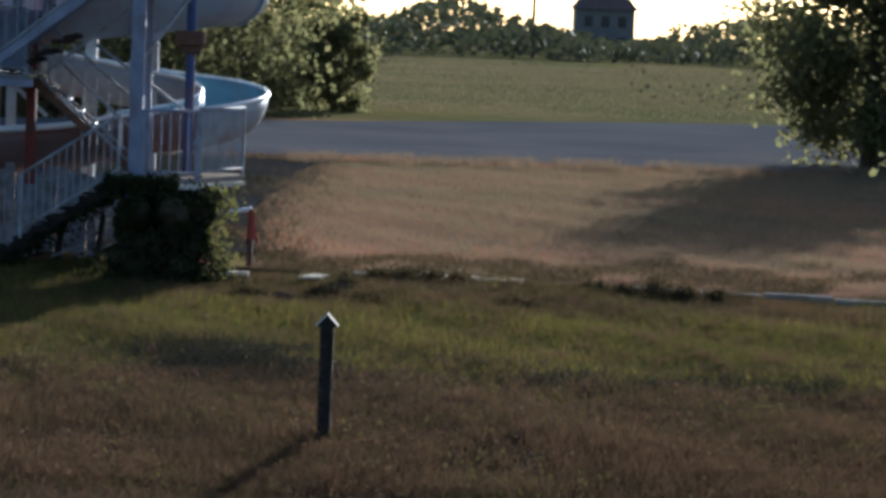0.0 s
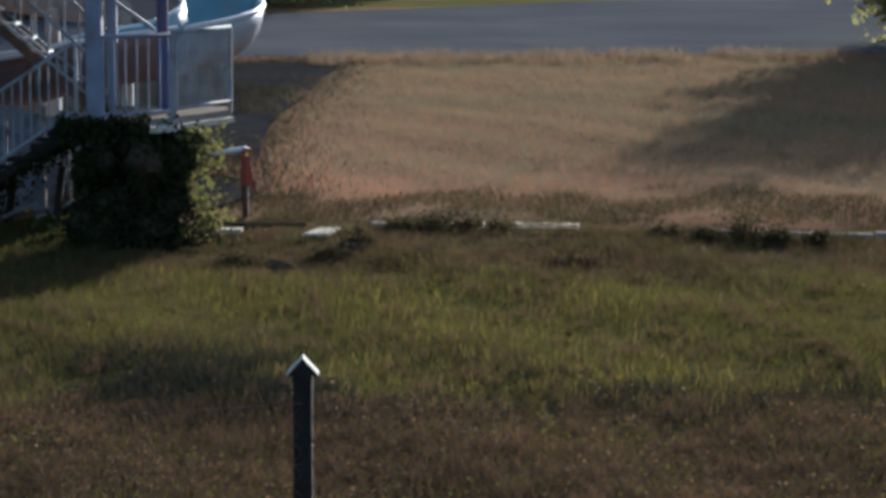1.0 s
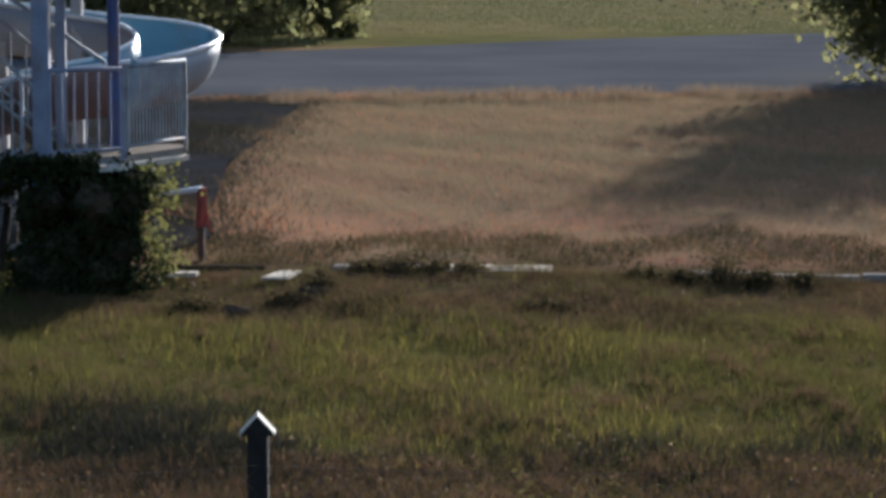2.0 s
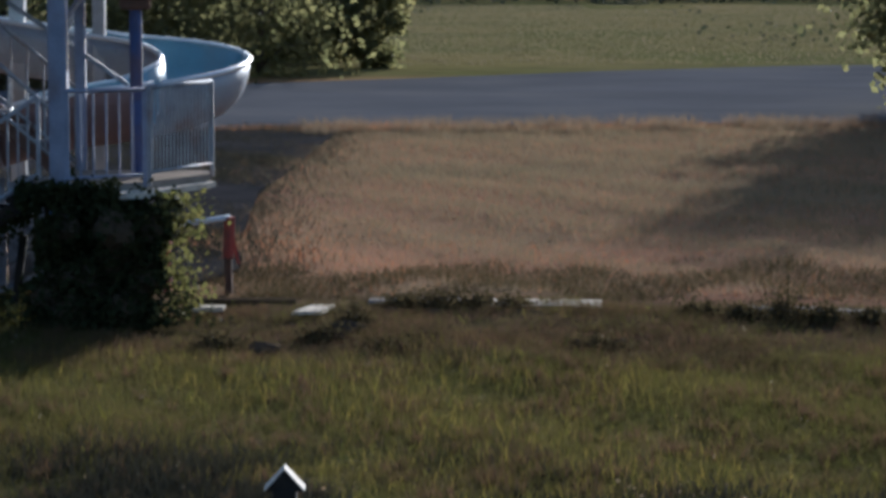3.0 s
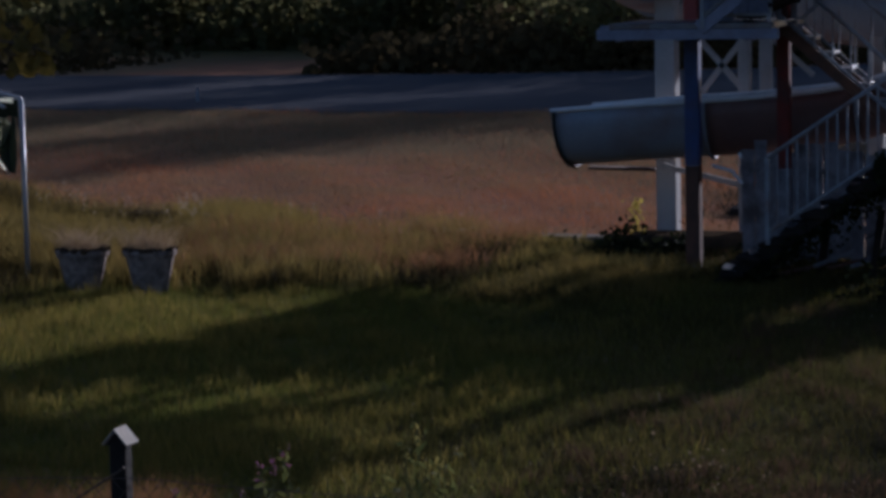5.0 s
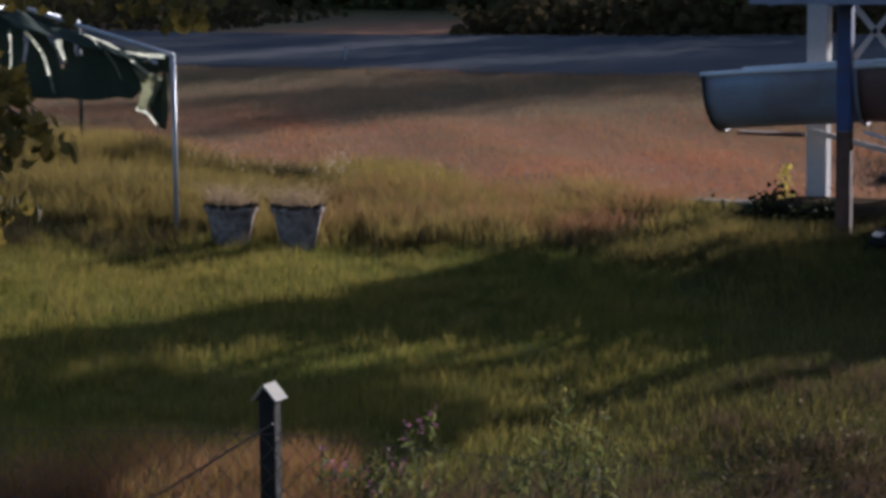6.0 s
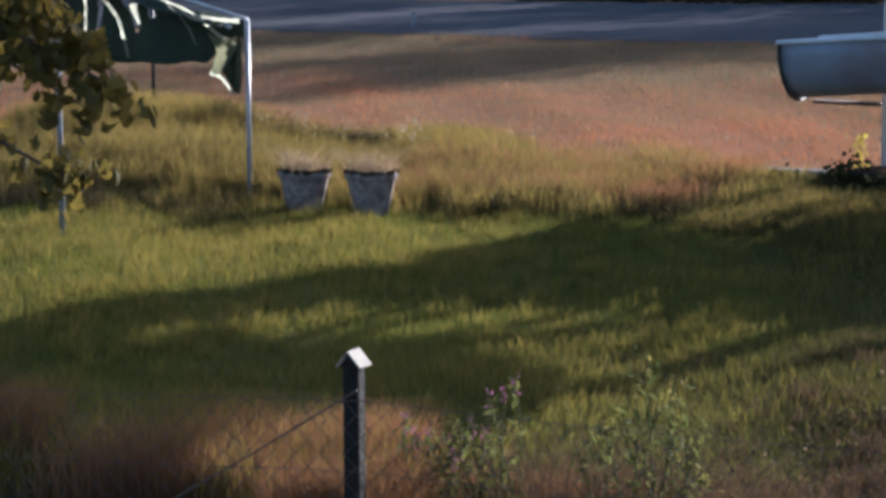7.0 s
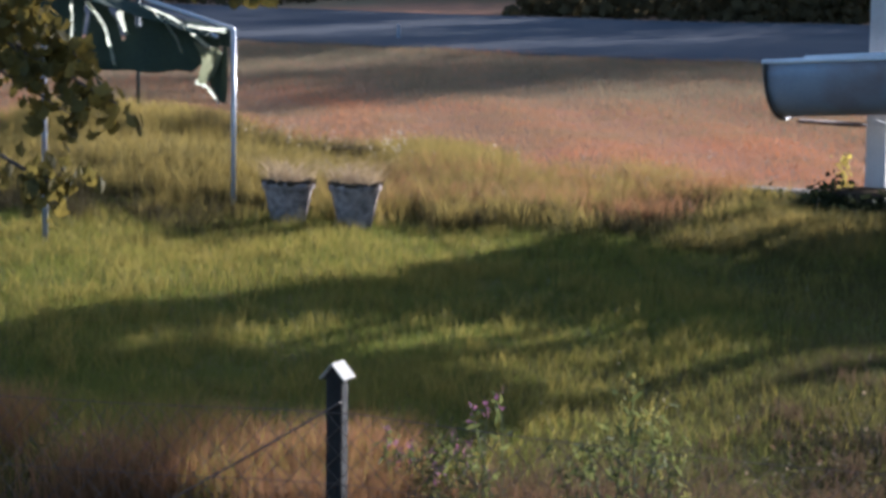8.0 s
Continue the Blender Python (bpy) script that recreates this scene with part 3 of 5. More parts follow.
def railing(a, b, h, n, material, parent, slat=0.02, r=0.022, lift=0.08):
    """A railing of top and bottom rail with n balusters, along a sloping or level line."""
    a, b = Vector(a), Vector(b)
    up = Vector((0, 0, h))
    bm = bmesh.new()
    tube(bm, [a + up, b + up], r * 1.2, 6)
    part("handrail", bm, material, parent, smooth=True)
    bm = bmesh.new()
    low = Vector((0, 0, lift))
    tube(bm, [a + low, b + low], r, 6)
    part("bottom_rail", bm, material, parent, smooth=True)
    for p in (a, b):
        bm = bmesh.new()
        beam(bm, p - Vector((0, 0, 0.05)), p + up, 0.045, 0.045)
        part("rail_post", bm, material, parent)
    for i in range(1, n):
        p = a.lerp(b, i / n)
        bm = bmesh.new()
        beam(bm, p + low, p + up, slat, 0.02)
        part("baluster", bm, material, parent)


def flight(x0, z0, x1, z1, y0, y1, steps, parent, material=M_TREAD, stringer=0.22, side=M_LAV):
    """A straight flight along x with two stringers and open treads."""
    for y in (y0, y1):
        bm = bmesh.new()
        beam(bm, (x0, y, z0 - 0.05), (x1, y, z1 - 0.05), 0.05, stringer, 0.006)
        part("stringer", bm, side, parent)
    for i in range(steps):
        x, z = x0 + (x1 - x0) * (i + 0.7) / steps, z0 + (z1 - z0) * (i + 1) / steps
        bm = bmesh.new()
        box(bm, (x, (y0 + y1) / 2, z - 0.02), (abs(x1 - x0) / steps * 1.08, y1 - y0 - 0.06, 0.045), Euler((random.uniform(-0.02, 0.02), random.uniform(-0.03, 0.03), 0)).to_matrix(), 0.006)
        part("tread", bm, material, parent)


for y in (27.78, 28.42):
    bm = bmesh.new()
    for k in range(4):
        a, b = Vector((-6.6, y, -0.03)).lerp(Vector((-4.45, y, 1.4)), k / 4), Vector((-6.6, y, -0.03)).lerp(Vector((-4.45, y, 1.4)), (k + 0.98) / 4)
        beam(bm, a, b, 0.05, 0.13 + 0.03 * (k % 2), 0.008)
    part("stringer", bm, M_ROT, tower, "rotten dark stringer")
for i in range(9):
    x, z = -6.55 + 2.15 * (i + 0.6) / 9, 1.44 * (i + 0.9) / 9
    bm = bmesh.new()
    box(bm, (x, 28.08 + random.uniform(-0.06, 0.06), z), (0.29, 0.78, 0.055), Euler((random.uniform(-0.1, 0.1), random.uniform(-0.12, 0.16), random.uniform(-0.08, 0.08))).to_matrix(), 0.01)
    tread = part("tread", bm, M_ROT, tower, "sagging rotten plank tread")
    if i in (0, 1, 3, 5, 6, 8):
        bm = bmesh.new()
        box(bm, (x - 0.06 + random.uniform(0, 0.05), 28.0 + random.uniform(-0.1, 0.1), z + 0.035), (random.uniform(0.1, 0.2), random.uniform(0.2, 0.5), 0.012), Euler((0.05, random.uniform(-0.05, 0.2), random.uniform(-0.3, 0.3))).to_matrix(), 0.003)
        part("tread_plate", bm, M_TREAD, tread, "bare metal wear plate")
for x0, x1, y, z in ((-4.86, -4.74, 28.1, 0.85), (-5.5, -5.42, 28.35, 0.6), (-4.45, -4.5, 28.3, 1.3)):
    bm = bmesh.new()
    beam(bm, (x0, y, 0.0), (x1, y, z), 0.09, 0.09, 0.01)
    part("stair_prop", bm, M_ROT, tower, "leaning dark timber prop")
for i in range(8):
    x = -4.95 + 0.09 * i
    bm = bmesh.new()
    beam(bm, (x, 28.2 + 0.1 * math.sin(i * 1.7), 0.5 + 0.09 * (i % 4)), (x + random.uniform(0.18, 0.3), 28.4, 0.56 + 0.09 * (i % 4) + random.uniform(-0.03, 0.08)), 0.05, 0.025, 0.004)
    part("bent_strip", bm, M_STEEL if i % 2 else M_TREAD, tower, "bent bright metal strip")
flight(-4.35, 1.5, -6.0, 2.95, 28.62, 29.2, 8, tower, M_TREAD, 0.13, M_BROWN)
# Upper treads use M_ROT so the silhouette sits in their colour.
flight(-6.75, 2.95, -4.9, 4.4, 27.75, 28.45, 8, tower, M_ROT, 0.17)
for i in range(9):
    x = -6.46 + 0.145 * i
    bm = bmesh.new()
    box(bm, (x, 28.1 + 0.08 * math.sin(i * 1.9), 2.86 + 0.6 * (x + 6.46) + random.uniform(-0.05, 0.03)), (random.uniform(0.24, 0.36), random.uniform(0.4, 0.62), 0.06),
        Euler((random.uniform(-0.15, 0.15), random.uniform(-0.32, 0.02), random.uniform(-0.1, 0.1))).to_matrix(), 0.008)
    part("soffit_plank", bm, M_ROT, tower, "rotten soffit plank under the stairs")
railing((-5.97, 27.72, 0.52), (-4.5, 27.72, 1.5), 0.93, 13, M_WHITE, tower)
railing((-4.35, 28.55, 1.5), (-6.0, 28.55, 2.95), 0.62, 8, M_WHITE, tower)
railing((-4.3, 29.22, 1.5), (-6.0, 29.22, 2.95), 0.95, 9, M_WHITE, tower)
railing((-6.7, 27.72, 2.95), (-4.9, 27.72, 4.4), 0.95, 12, M_WHITE, tower)

# first landing, a concrete slab with a crumbling edge
P1 = [(-4.5, 27.0), (-4.07, 27.02), (-3.3, 27.55), (-2.68, 28.75), (-2.78, 29.25), (-4.5, 29.25)]
bm = bmesh.new()
prism(bm, P1, 1.42, 1.5)
part("landing_slab", bm, M_CONCRETE, tower, "crumbling concrete landing slab")
bm = bmesh.new()
prism(bm, [(-4.0, 26.82), (-3.6, 26.9), (-3.2, 27.12), (-3.02, 27.65), (-2.72, 28.3), (-2.62, 28.6), (-2.74, 28.7), (-3.28, 27.58), (-4.07, 27.06)], 1.36, 1.42)
part("broken_slab_edge", bm, M_PLATE, tower, "pale broken slab edge")
column(-3.33, 27.5, 0.0, 1.36, 0.055, M_LAV, "landing_post", False, tower)
railing((-4.07, 27.02, 1.5), (-3.3, 27.55, 1.5), 1.02, 6, M_LAV, tower)
railing((-3.26, 27.62, 1.5), (-2.68, 28.75, 1.52), 1.04, 18, M_WHITE, tower, lift=0.1, slat=0.022)
# second landing on the upper level
bm = bmesh.new()
box(bm, (-6.85, 28.5, 2.93), (1.9, 1.5, 0.07), None, 0.01)
part("landing_deck", bm, M_TREAD, tower)
for y in (27.8, 29.2):
    bm = bmesh.new()
    beam(bm, (-7.95 - 0.35 * (y > 28), y, 2.84), (-5.85, y, 2.84), 0.08, 0.12)
    part("deck_beam", bm, M_LAV, tower)
for x in (-7.7, -7.0, -6.2):
    bm = bmesh.new()
    beam(bm, (x, 27.8, 2.8), (x, 29.2, 2.8), 0.08, 0.08)
    part("deck_joist", bm, M_LAV, tower)
railing((-6.72, 27.8, 2.97), (-5.95, 27.8, 2.97), 1.0, 9, M_WHITE, tower)
railing((-7.1, 29.18, 2.97), (-5.95, 29.18, 2.97), 1.0, 9, M_WHITE, tower)
def corrugated(a, b, h, lift, parent):
    """Grooved sheet panel fixed outside a railing."""
    a, b = Vector(a), Vector(b)
    n = max(4, round((b - a).length / 0.05))
    bm = bmesh.new()
    rows = []
    for k in range(n + 1):
        p = a.lerp(b, k / n) + Vector((0, -0.03 - 0.018 * (k % 2), 0))
        rows.append((bm.verts.new(p + Vector((0, 0, lift))), bm.verts.new(p + Vector((0, 0, lift + h)))))
    for p, q in zip(rows, rows[1:]):
        bm.faces.new((p[0], q[0], q[1], p[1]))
    bmesh.ops.solidify(bm, geom=bm.faces[:], thickness=0.006)
    part("balustrade_panel", bm, M_LAV, parent)


corrugated((-6.72, 27.78, 2.97), (-5.95, 27.78, 2.97), 0.8, 0.1, tower)
# Rear panel added to block sun from the lawn.
corrugated((-7.15, 29.24, 2.97), (-5.95, 29.24, 2.97), 0.85, 0.05, tower)
corrugated((-6.7, 28.5, 2.95), (-4.9, 28.5, 4.4), 0.75, 0.12, tower)
# Panels of the unseen top levels, added to cast shade.
corrugated((-4.95, 27.62, 4.42), (-3.6, 27.62, 4.42), 0.85, 0.05, tower)
corrugated((-4.6, 29.28, 4.42), (-6.2, 29.28, 5.7), 0.8, 0.05, tower)
# top landing and start deck, out of view, added to cast shade on the lawn
bm = bmesh.new()
box(bm, (-4.3, 28.4, 4.38), (1.4, 1.6, 0.08), None, 0.01)
part("landing_deck", bm, M_TREAD, tower)
railing((-4.95, 27.65, 4.42), (-3.6, 27.65, 4.42), 1.0, 12, M_WHITE, tower)
flight(-4.6, 4.42, -6.2, 5.7, 28.65, 29.25, 7, tower)
bm = bmesh.new()
box(bm, (-6.8, 30.6, 5.7), (2.2, 4.2, 0.1), None, 0.01)
part("unseen_start_deck", bm, M_TREAD, tower)
corrugated((-7.8, 28.62, 5.75), (-6.3, 28.62, 5.75), 0.85, 0.05, tower)
railing((-7.85, 28.6, 5.75), (-7.85, 32.6, 5.75), 1.0, 24, M_WHITE, tower)
railing((-7.85, 28.6, 5.75), (-6.3, 28.6, 5.75), 1.0, 10, M_WHITE, tower)
# bracing
for a, b in [((-4.2, 27.35, 3.2), (-3.56, 28.9, 4.3)), ((-6.05, 29.1, 2.8), (-4.25, 29.25, 4.3)), ((-5.1, 29.3, 3.45), (-3.7, 29.2, 2.5))]:
    bm = bmesh.new()
    beam(bm, a, b, 0.05, 0.05)
    part("brace", bm, M_WHITE, tower)
# footing
bm = bmesh.new()
box(bm, (-7.4, 30.6, 0.1), (1.9, 0.7, 0.3), None, 0.03)
part("footing", bm, M_SOIL, tower, "dark brown footing")

# weathered boards shutting off the space behind the stairs
for i in range(14):
    x = -6.6 + i * 0.165 + random.uniform(-0.01, 0.01)
    z0, z1 = 0.02 + random.uniform(0, 0.12), 1.45 + random.uniform(-0.16, 0.1)
    bm = bmesh.new()
    box(bm, (x, 29.55 + random.uniform(-0.03, 0.03), (z0 + z1) / 2), (random.uniform(0.15, 0.172), 0.025, z1 - z0), Euler((0, random.uniform(-0.02, 0.02), 0)).to_matrix(), 0.004)
    part("board", bm, M_BOARD, tower, "weathered grey board")
for z in (0.45, 1.15):
    bm = bmesh.new()
    box(bm, (-5.55, 29.6, z), (2.3, 0.04, 0.08), None, 0.005)
    part("board_rail", bm, M_BOARD, tower)
# junk and dark growth under the first flight
for i in range(7):
    x = -6.2 + i * 0.27
    bm = bmesh.new()
    beam(bm, (x - 0.25, 28.1 + 0.12 * math.sin(i * 2.3), 0.04 + 0.03 * i), (x + 0.3, 28.3, 0.1 + 0.045 * i + random.uniform(0, 0.15)), random.uniform(0.05, 0.1), 0.04, 0.006)
    part("fallen_plank", bm, M_BOARD if i % 2 else M_BROWN, tower)

# loose bright tube ends left on the frame
for a, b in [((-6.85, 28.75, 1.27), (-6.62, 28.8, 1.2)), ((-6.62, 28.8, 1.2), (-6.5, 28.8, 1.05)), ((-6.52, 28.75, 1.42), (-6.5, 28.75, 1.36))]:
    bm = bmesh.new()
    tube(bm, [a, b], 0.02, 6)
    part("loose_tube", bm, M_RIM, tower)

# ---------------------------------------------------------------- vines over the landing's foot
vines = thing("vine_thicket", (-3.6, 27.0, 0), "dark vine thicket smothering the foot of the tower", "vines")
CLUMPS = [(random.uniform(-4.28, -3.2), random.uniform(26.7, 27.5), random.uniform(0.08, 1.12), random.uniform(0.2, 0.32)) for k in range(46)]
bm = bmesh.new()
for x, y, z, r in CLUMPS:
    bmesh.ops.create_icosphere(bm, subdivisions=2, radius=r * 0.72, matrix=Matrix.Translation((x, y, max(z, r * 0.6))))
for v in bm.verts:
    v.co += Vector((noise.noise(v.co * 6), noise.noise(v.co * 6 + Vector((9, 0, 0))), noise.noise(v.co * 6 + Vector((0, 9, 0))))) * 0.09
part("woody_core", bm, M_SOIL, vines)
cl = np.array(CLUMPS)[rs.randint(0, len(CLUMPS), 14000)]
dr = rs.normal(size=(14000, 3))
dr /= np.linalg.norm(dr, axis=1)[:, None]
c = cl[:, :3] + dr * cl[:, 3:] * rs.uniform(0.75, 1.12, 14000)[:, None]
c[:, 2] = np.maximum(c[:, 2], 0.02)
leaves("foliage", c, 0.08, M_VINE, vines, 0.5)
# Right-edge leaves carry their sunlight in the paler leaf colour.
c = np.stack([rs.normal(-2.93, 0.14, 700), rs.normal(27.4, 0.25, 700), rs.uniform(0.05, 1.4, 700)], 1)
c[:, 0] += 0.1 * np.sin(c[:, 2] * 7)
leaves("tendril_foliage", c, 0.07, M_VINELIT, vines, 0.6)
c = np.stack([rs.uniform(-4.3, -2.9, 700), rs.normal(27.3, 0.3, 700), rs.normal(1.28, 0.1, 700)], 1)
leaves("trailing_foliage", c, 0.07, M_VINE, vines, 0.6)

n = 3000
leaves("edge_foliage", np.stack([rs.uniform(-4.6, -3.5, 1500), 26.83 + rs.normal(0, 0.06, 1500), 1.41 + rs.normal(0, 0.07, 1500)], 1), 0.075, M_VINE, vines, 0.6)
# Low dark leaves added for the shade at the thicket's base.
leaves("base_shade_foliage", np.stack([rs.normal(-3.75, 0.42, n), rs.normal(26.85, 0.22, n), np.abs(rs.normal(0, 0.2, n)) + 0.02], 1), 0.07, M_VINE, vines, 0.3)
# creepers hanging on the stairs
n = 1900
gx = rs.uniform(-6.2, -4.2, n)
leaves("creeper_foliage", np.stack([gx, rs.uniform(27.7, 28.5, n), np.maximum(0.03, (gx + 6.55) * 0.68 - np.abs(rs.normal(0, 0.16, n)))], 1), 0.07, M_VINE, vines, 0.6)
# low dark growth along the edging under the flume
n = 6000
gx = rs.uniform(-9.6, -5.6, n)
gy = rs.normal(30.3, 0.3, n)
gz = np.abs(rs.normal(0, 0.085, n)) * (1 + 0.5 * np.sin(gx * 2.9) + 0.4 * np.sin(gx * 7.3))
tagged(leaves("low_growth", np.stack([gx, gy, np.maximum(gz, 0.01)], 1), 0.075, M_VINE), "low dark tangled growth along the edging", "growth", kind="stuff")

# white marker stake by the road
bm = bmesh.new()
box(bm, (-28.3, 60.6, 0.22), (0.09, 0.06, 0.42), Euler((0, 0.03, 0)).to_matrix(), 0.01)
tagged(part("marker_stake", bm, M_WHITE), "short white marker stake at the road side", "stake")

# ---------------------------------------------------------------- red barrier
barrier = thing("barrier_rail", (-2.58, 29.6, 0), "red steel barrier rail with top in sunlit pale", "barrier")
# Top rail is coloured near-white for the light along it.
bm = bmesh.new()
tube(bm, [(-3.34, 29.6, 0.8), (-2.56, 29.6, 0.91)], 0.035, 8)
part("top_rail", bm, M_RIM, barrier, "top rail in sunlit pale", True)
bm = bmesh.new()
beam(bm, (-2.56, 29.6, 0.92), (-2.58, 29.62, 0.42), 0.1, 0.1, 0.01)
part("post", bm, M_RED, barrier)
bm = bmesh.new()
beam(bm, (-2.58, 29.62, 0.45), (-2.58, 29.62, 0.0), 0.09, 0.09, 0.01)
part("post_foot", bm, M_BROWN, barrier)
bm = bmesh.new()
beam(bm, (-2.55, 29.6, 0.8), (-2.46, 29.65, 0.35), 0.03, 0.03)
part("stay", bm, M_RED, barrier)
bm = bmesh.new()
beam(bm, (-3.3, 29.6, 0.8), (-3.3, 29.6, 0.0), 0.08, 0.08, 0.01)
part("post", bm, M_RED, barrier)

# ---------------------------------------------------------------- planters
def planter(x, y, group="planters"):
    root = thing("planter", (x, y, 0), "mottled concrete planter pot with dried weeds", "planter", group)
    bm = bmesh.new()
    prof = [(0.19, 0.0), (0.2, 0.04), (0.285, 0.43), (0.305, 0.44), (0.318, 0.5), (0.31, 0.515), (0.275, 0.515), (0.265, 0.42)]
    seg = 20
    rows = [[bm.verts.new((x + r * math.cos(2 * math.pi * k / seg), y + r * math.sin(2 * math.pi * k / seg), z - 0.02)) for k in range(seg)] for r, z in prof]
    for a, b in zip(rows, rows[1:]):
        for k in range(seg):
            bm.faces.new((a[k], a[(k + 1) % seg], b[(k + 1) % seg], b[k]))
    bm.faces.new(rows[0][::-1])
    for i, row in enumerate(rows):
        for k, v in enumerate(row):
            v.co += Vector((0.008 * math.sin(k * 2.1 + i), 0.008 * math.cos(k * 1.7 + i), 0.012 * math.sin(k * 1.3 + x) * (i > 3)))
    part("pot", bm, M_POT, root)
    # Moss lumps whose dark ring also paints the rim's shadow band.
    bm = bmesh.new()
    for k in range(30):
        a = k * 2 * math.pi / 30 + random.uniform(-0.08, 0.08)
        r = random.uniform(0.25, 0.31)
        bmesh.ops.create_icosphere(bm, subdivisions=1, radius=random.uniform(0.03, 0.06), matrix=Matrix.Translation((x + r * math.cos(a), y + r * math.sin(a), 0.5)) @ Matrix.Diagonal((1, 1, 0.7, 1)))
    part("moss", bm, M_SOIL, root, "dark moss and roots doubling as the rim shadow")
    bm = bmesh.new()
    bmesh.ops.create_circle(bm, cap_ends=True, segments=20, radius=0.28, matrix=Matrix.Translation((x, y, 0.44)))
    part("soil", bm, M_SOIL, root)
    n = 420
    a, r = rs.uniform(0, 6.28, n), 0.27 * np.sqrt(rs.uniform(0, 1, n))
    xy = np.stack([x + r * np.cos(a), y + r * np.sin(a)], 1)
    g = tagged(blades("dry_weed_tuft", xy, 0.24, 0.007, 1.5, M_PLUME, 0.75, True, 0.46), kind="stuff")
    g.parent = root
    g.matrix_parent_inverse = Matrix.Translation((-x, -y, 0))
    return root


planter(-12.83, 26.0)
planter(-13.62, 25.85)

# ---------------------------------------------------------------- torn canopy
canopy = thing("garden_canopy", (-15.6, 25.6, 0), "wrecked garden canopy, torn dark green tarpaulin on tube frame", "canopy")
LEGS = [((-14.72, 26.4), 2.17, M_STEEL, 0.03), ((-15.09, 22.85), 2.3, M_WHITE, 0.032), ((-19.36, 32.0), 2.3, M_DARK, 0.03), ((-18.6, 23.4), 2.3, M_STEEL, 0.03)]
for (x, y), z, m, r in LEGS:
    bm = bmesh.new()
    tube(bm, [(x, y, float(ground_z(np.array(x), np.array(y))) - 0.05), (x, y, z)], r, 10)
    part("leg", bm, m, canopy, smooth=True)
RIDGE_A, RIDGE_B = (-16.9, 26.6, 2.72), (-17.0, 23.0, 2.8)
for a, b in [((-14.72, 26.4, 2.17), RIDGE_A), ((-15.09, 22.85, 2.3), RIDGE_B), (RIDGE_A, RIDGE_B), (RIDGE_B, (-18.6, 23.4, 2.3)),
             (RIDGE_A, (-19.36, 32.0, 2.3)), ((-14.76, 26.05, 2.1), (-15.1, 26.5, 2.1))]:
    bm = bmesh.new()
    tube(bm, [a, b], 0.025, 8)
    part("frame_tube", bm, M_STEEL, canopy, smooth=True)


def sheet(name, fn, nu, nv, material, tears=()):
    """A cloth of two skins from a function of u, v in 0..1, with slits torn along the lines (x, z) to (x, z)."""
    bm = bmesh.new()
    top = [[bm.verts.new(fn(i / nu, j / nv)) for j in range(nv + 1)] for i in range(nu + 1)]
    for i in range(nu):
        for j in range(nv):
            bm.faces.new((top[i][j], top[i + 1][j], top[i + 1][j + 1], top[i][j + 1]))
    gone = []
    for f in bm.faces:
        c = f.calc_center_median()
        p = Vector((c.x, c.z))
        for a, b, w in tears:
            near_p, k = intersect_point_line(p, Vector(a), Vector(b))
            if 0 <= k <= 1 and (near_p.to_2d() - p).length < w:
                gone.append(f)
                break
    bmesh.ops.delete(bm, geom=gone, context="FACES")
    bmesh.ops.solidify(bm, geom=bm.faces[:], thickness=0.006)
    part(name, bm, material, canopy, "", True)


def flap(corners, bulge, material, label):
    """A loose corner of torn cloth: creased between its corners and its bellied middle."""
    bm = bmesh.new()
    rim = smooth_path([Vector(c) for c in corners] + [Vector(corners[0])], 3)[:-1]
    c = sum(rim, Vector()) / len(rim) + Vector((0, bulge, 0))
    mid = [bm.verts.new(p.lerp(c, 0.5) + Vector((0, 0.025 * math.sin(i * 2.3), 0))) for i, p in enumerate(rim)]
    out = [bm.verts.new(p) for p in rim]
    centre = bm.verts.new(c)
    for i in range(len(rim)):
        k = (i + 1) % len(rim)
        bm.faces.new((out[i], out[k], mid[k], mid[i]))
        bm.faces.new((mid[i], mid[k], centre))
    bmesh.ops.solidify(bm, geom=bm.faces[:], thickness=0.005)
    part("torn_flap", bm, material, canopy, label, True)


def skirt(u, v):
    """Hanging side: from the rafter (v = 0) to the torn hem (v = 1); u runs from the corner leg towards the ridge."""
    d = 4.2 * u
    x = -14.8 - d
    top = min(2.85, 2.15 + 0.15 * d + 0.06 * d * d)
    hem = 1.64 + 0.012 * math.sin(d * 3.3 + 0.4) + 0.012 * math.sin(d * 11) + 0.3 * max(0, min(1, (0.5 - d) / 0.3)) + 0.03 * max(0, d - 2)
    fold = 0.06 * math.sin(d * 9.5) * v + 0.05 * math.sin(d * 4 + 1)
    return (x + 0.08 * v * math.sin(u * 9), 26.42 + fold - 0.12 * v * min(d, 1.5), top + (hem - top) * v)


def roof(u, v):
    """What is left of the roof cloth along the rafter."""
    x = -14.95 - 1.95 * u
    y = 26.4 - (0.25 + 0.15 * math.sin(u * 11) + 0.25 * u) * v
    z = 2.17 + 0.3 * u + 0.24 * u * u - 0.05 * v + 0.03 * math.sin(u * 14 + v * 5)
    return (x, y, z)


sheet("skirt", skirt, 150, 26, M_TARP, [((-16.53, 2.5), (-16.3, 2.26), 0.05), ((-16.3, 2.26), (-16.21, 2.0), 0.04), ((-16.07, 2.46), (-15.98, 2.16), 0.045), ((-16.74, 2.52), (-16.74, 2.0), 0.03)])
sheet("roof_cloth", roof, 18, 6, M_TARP)


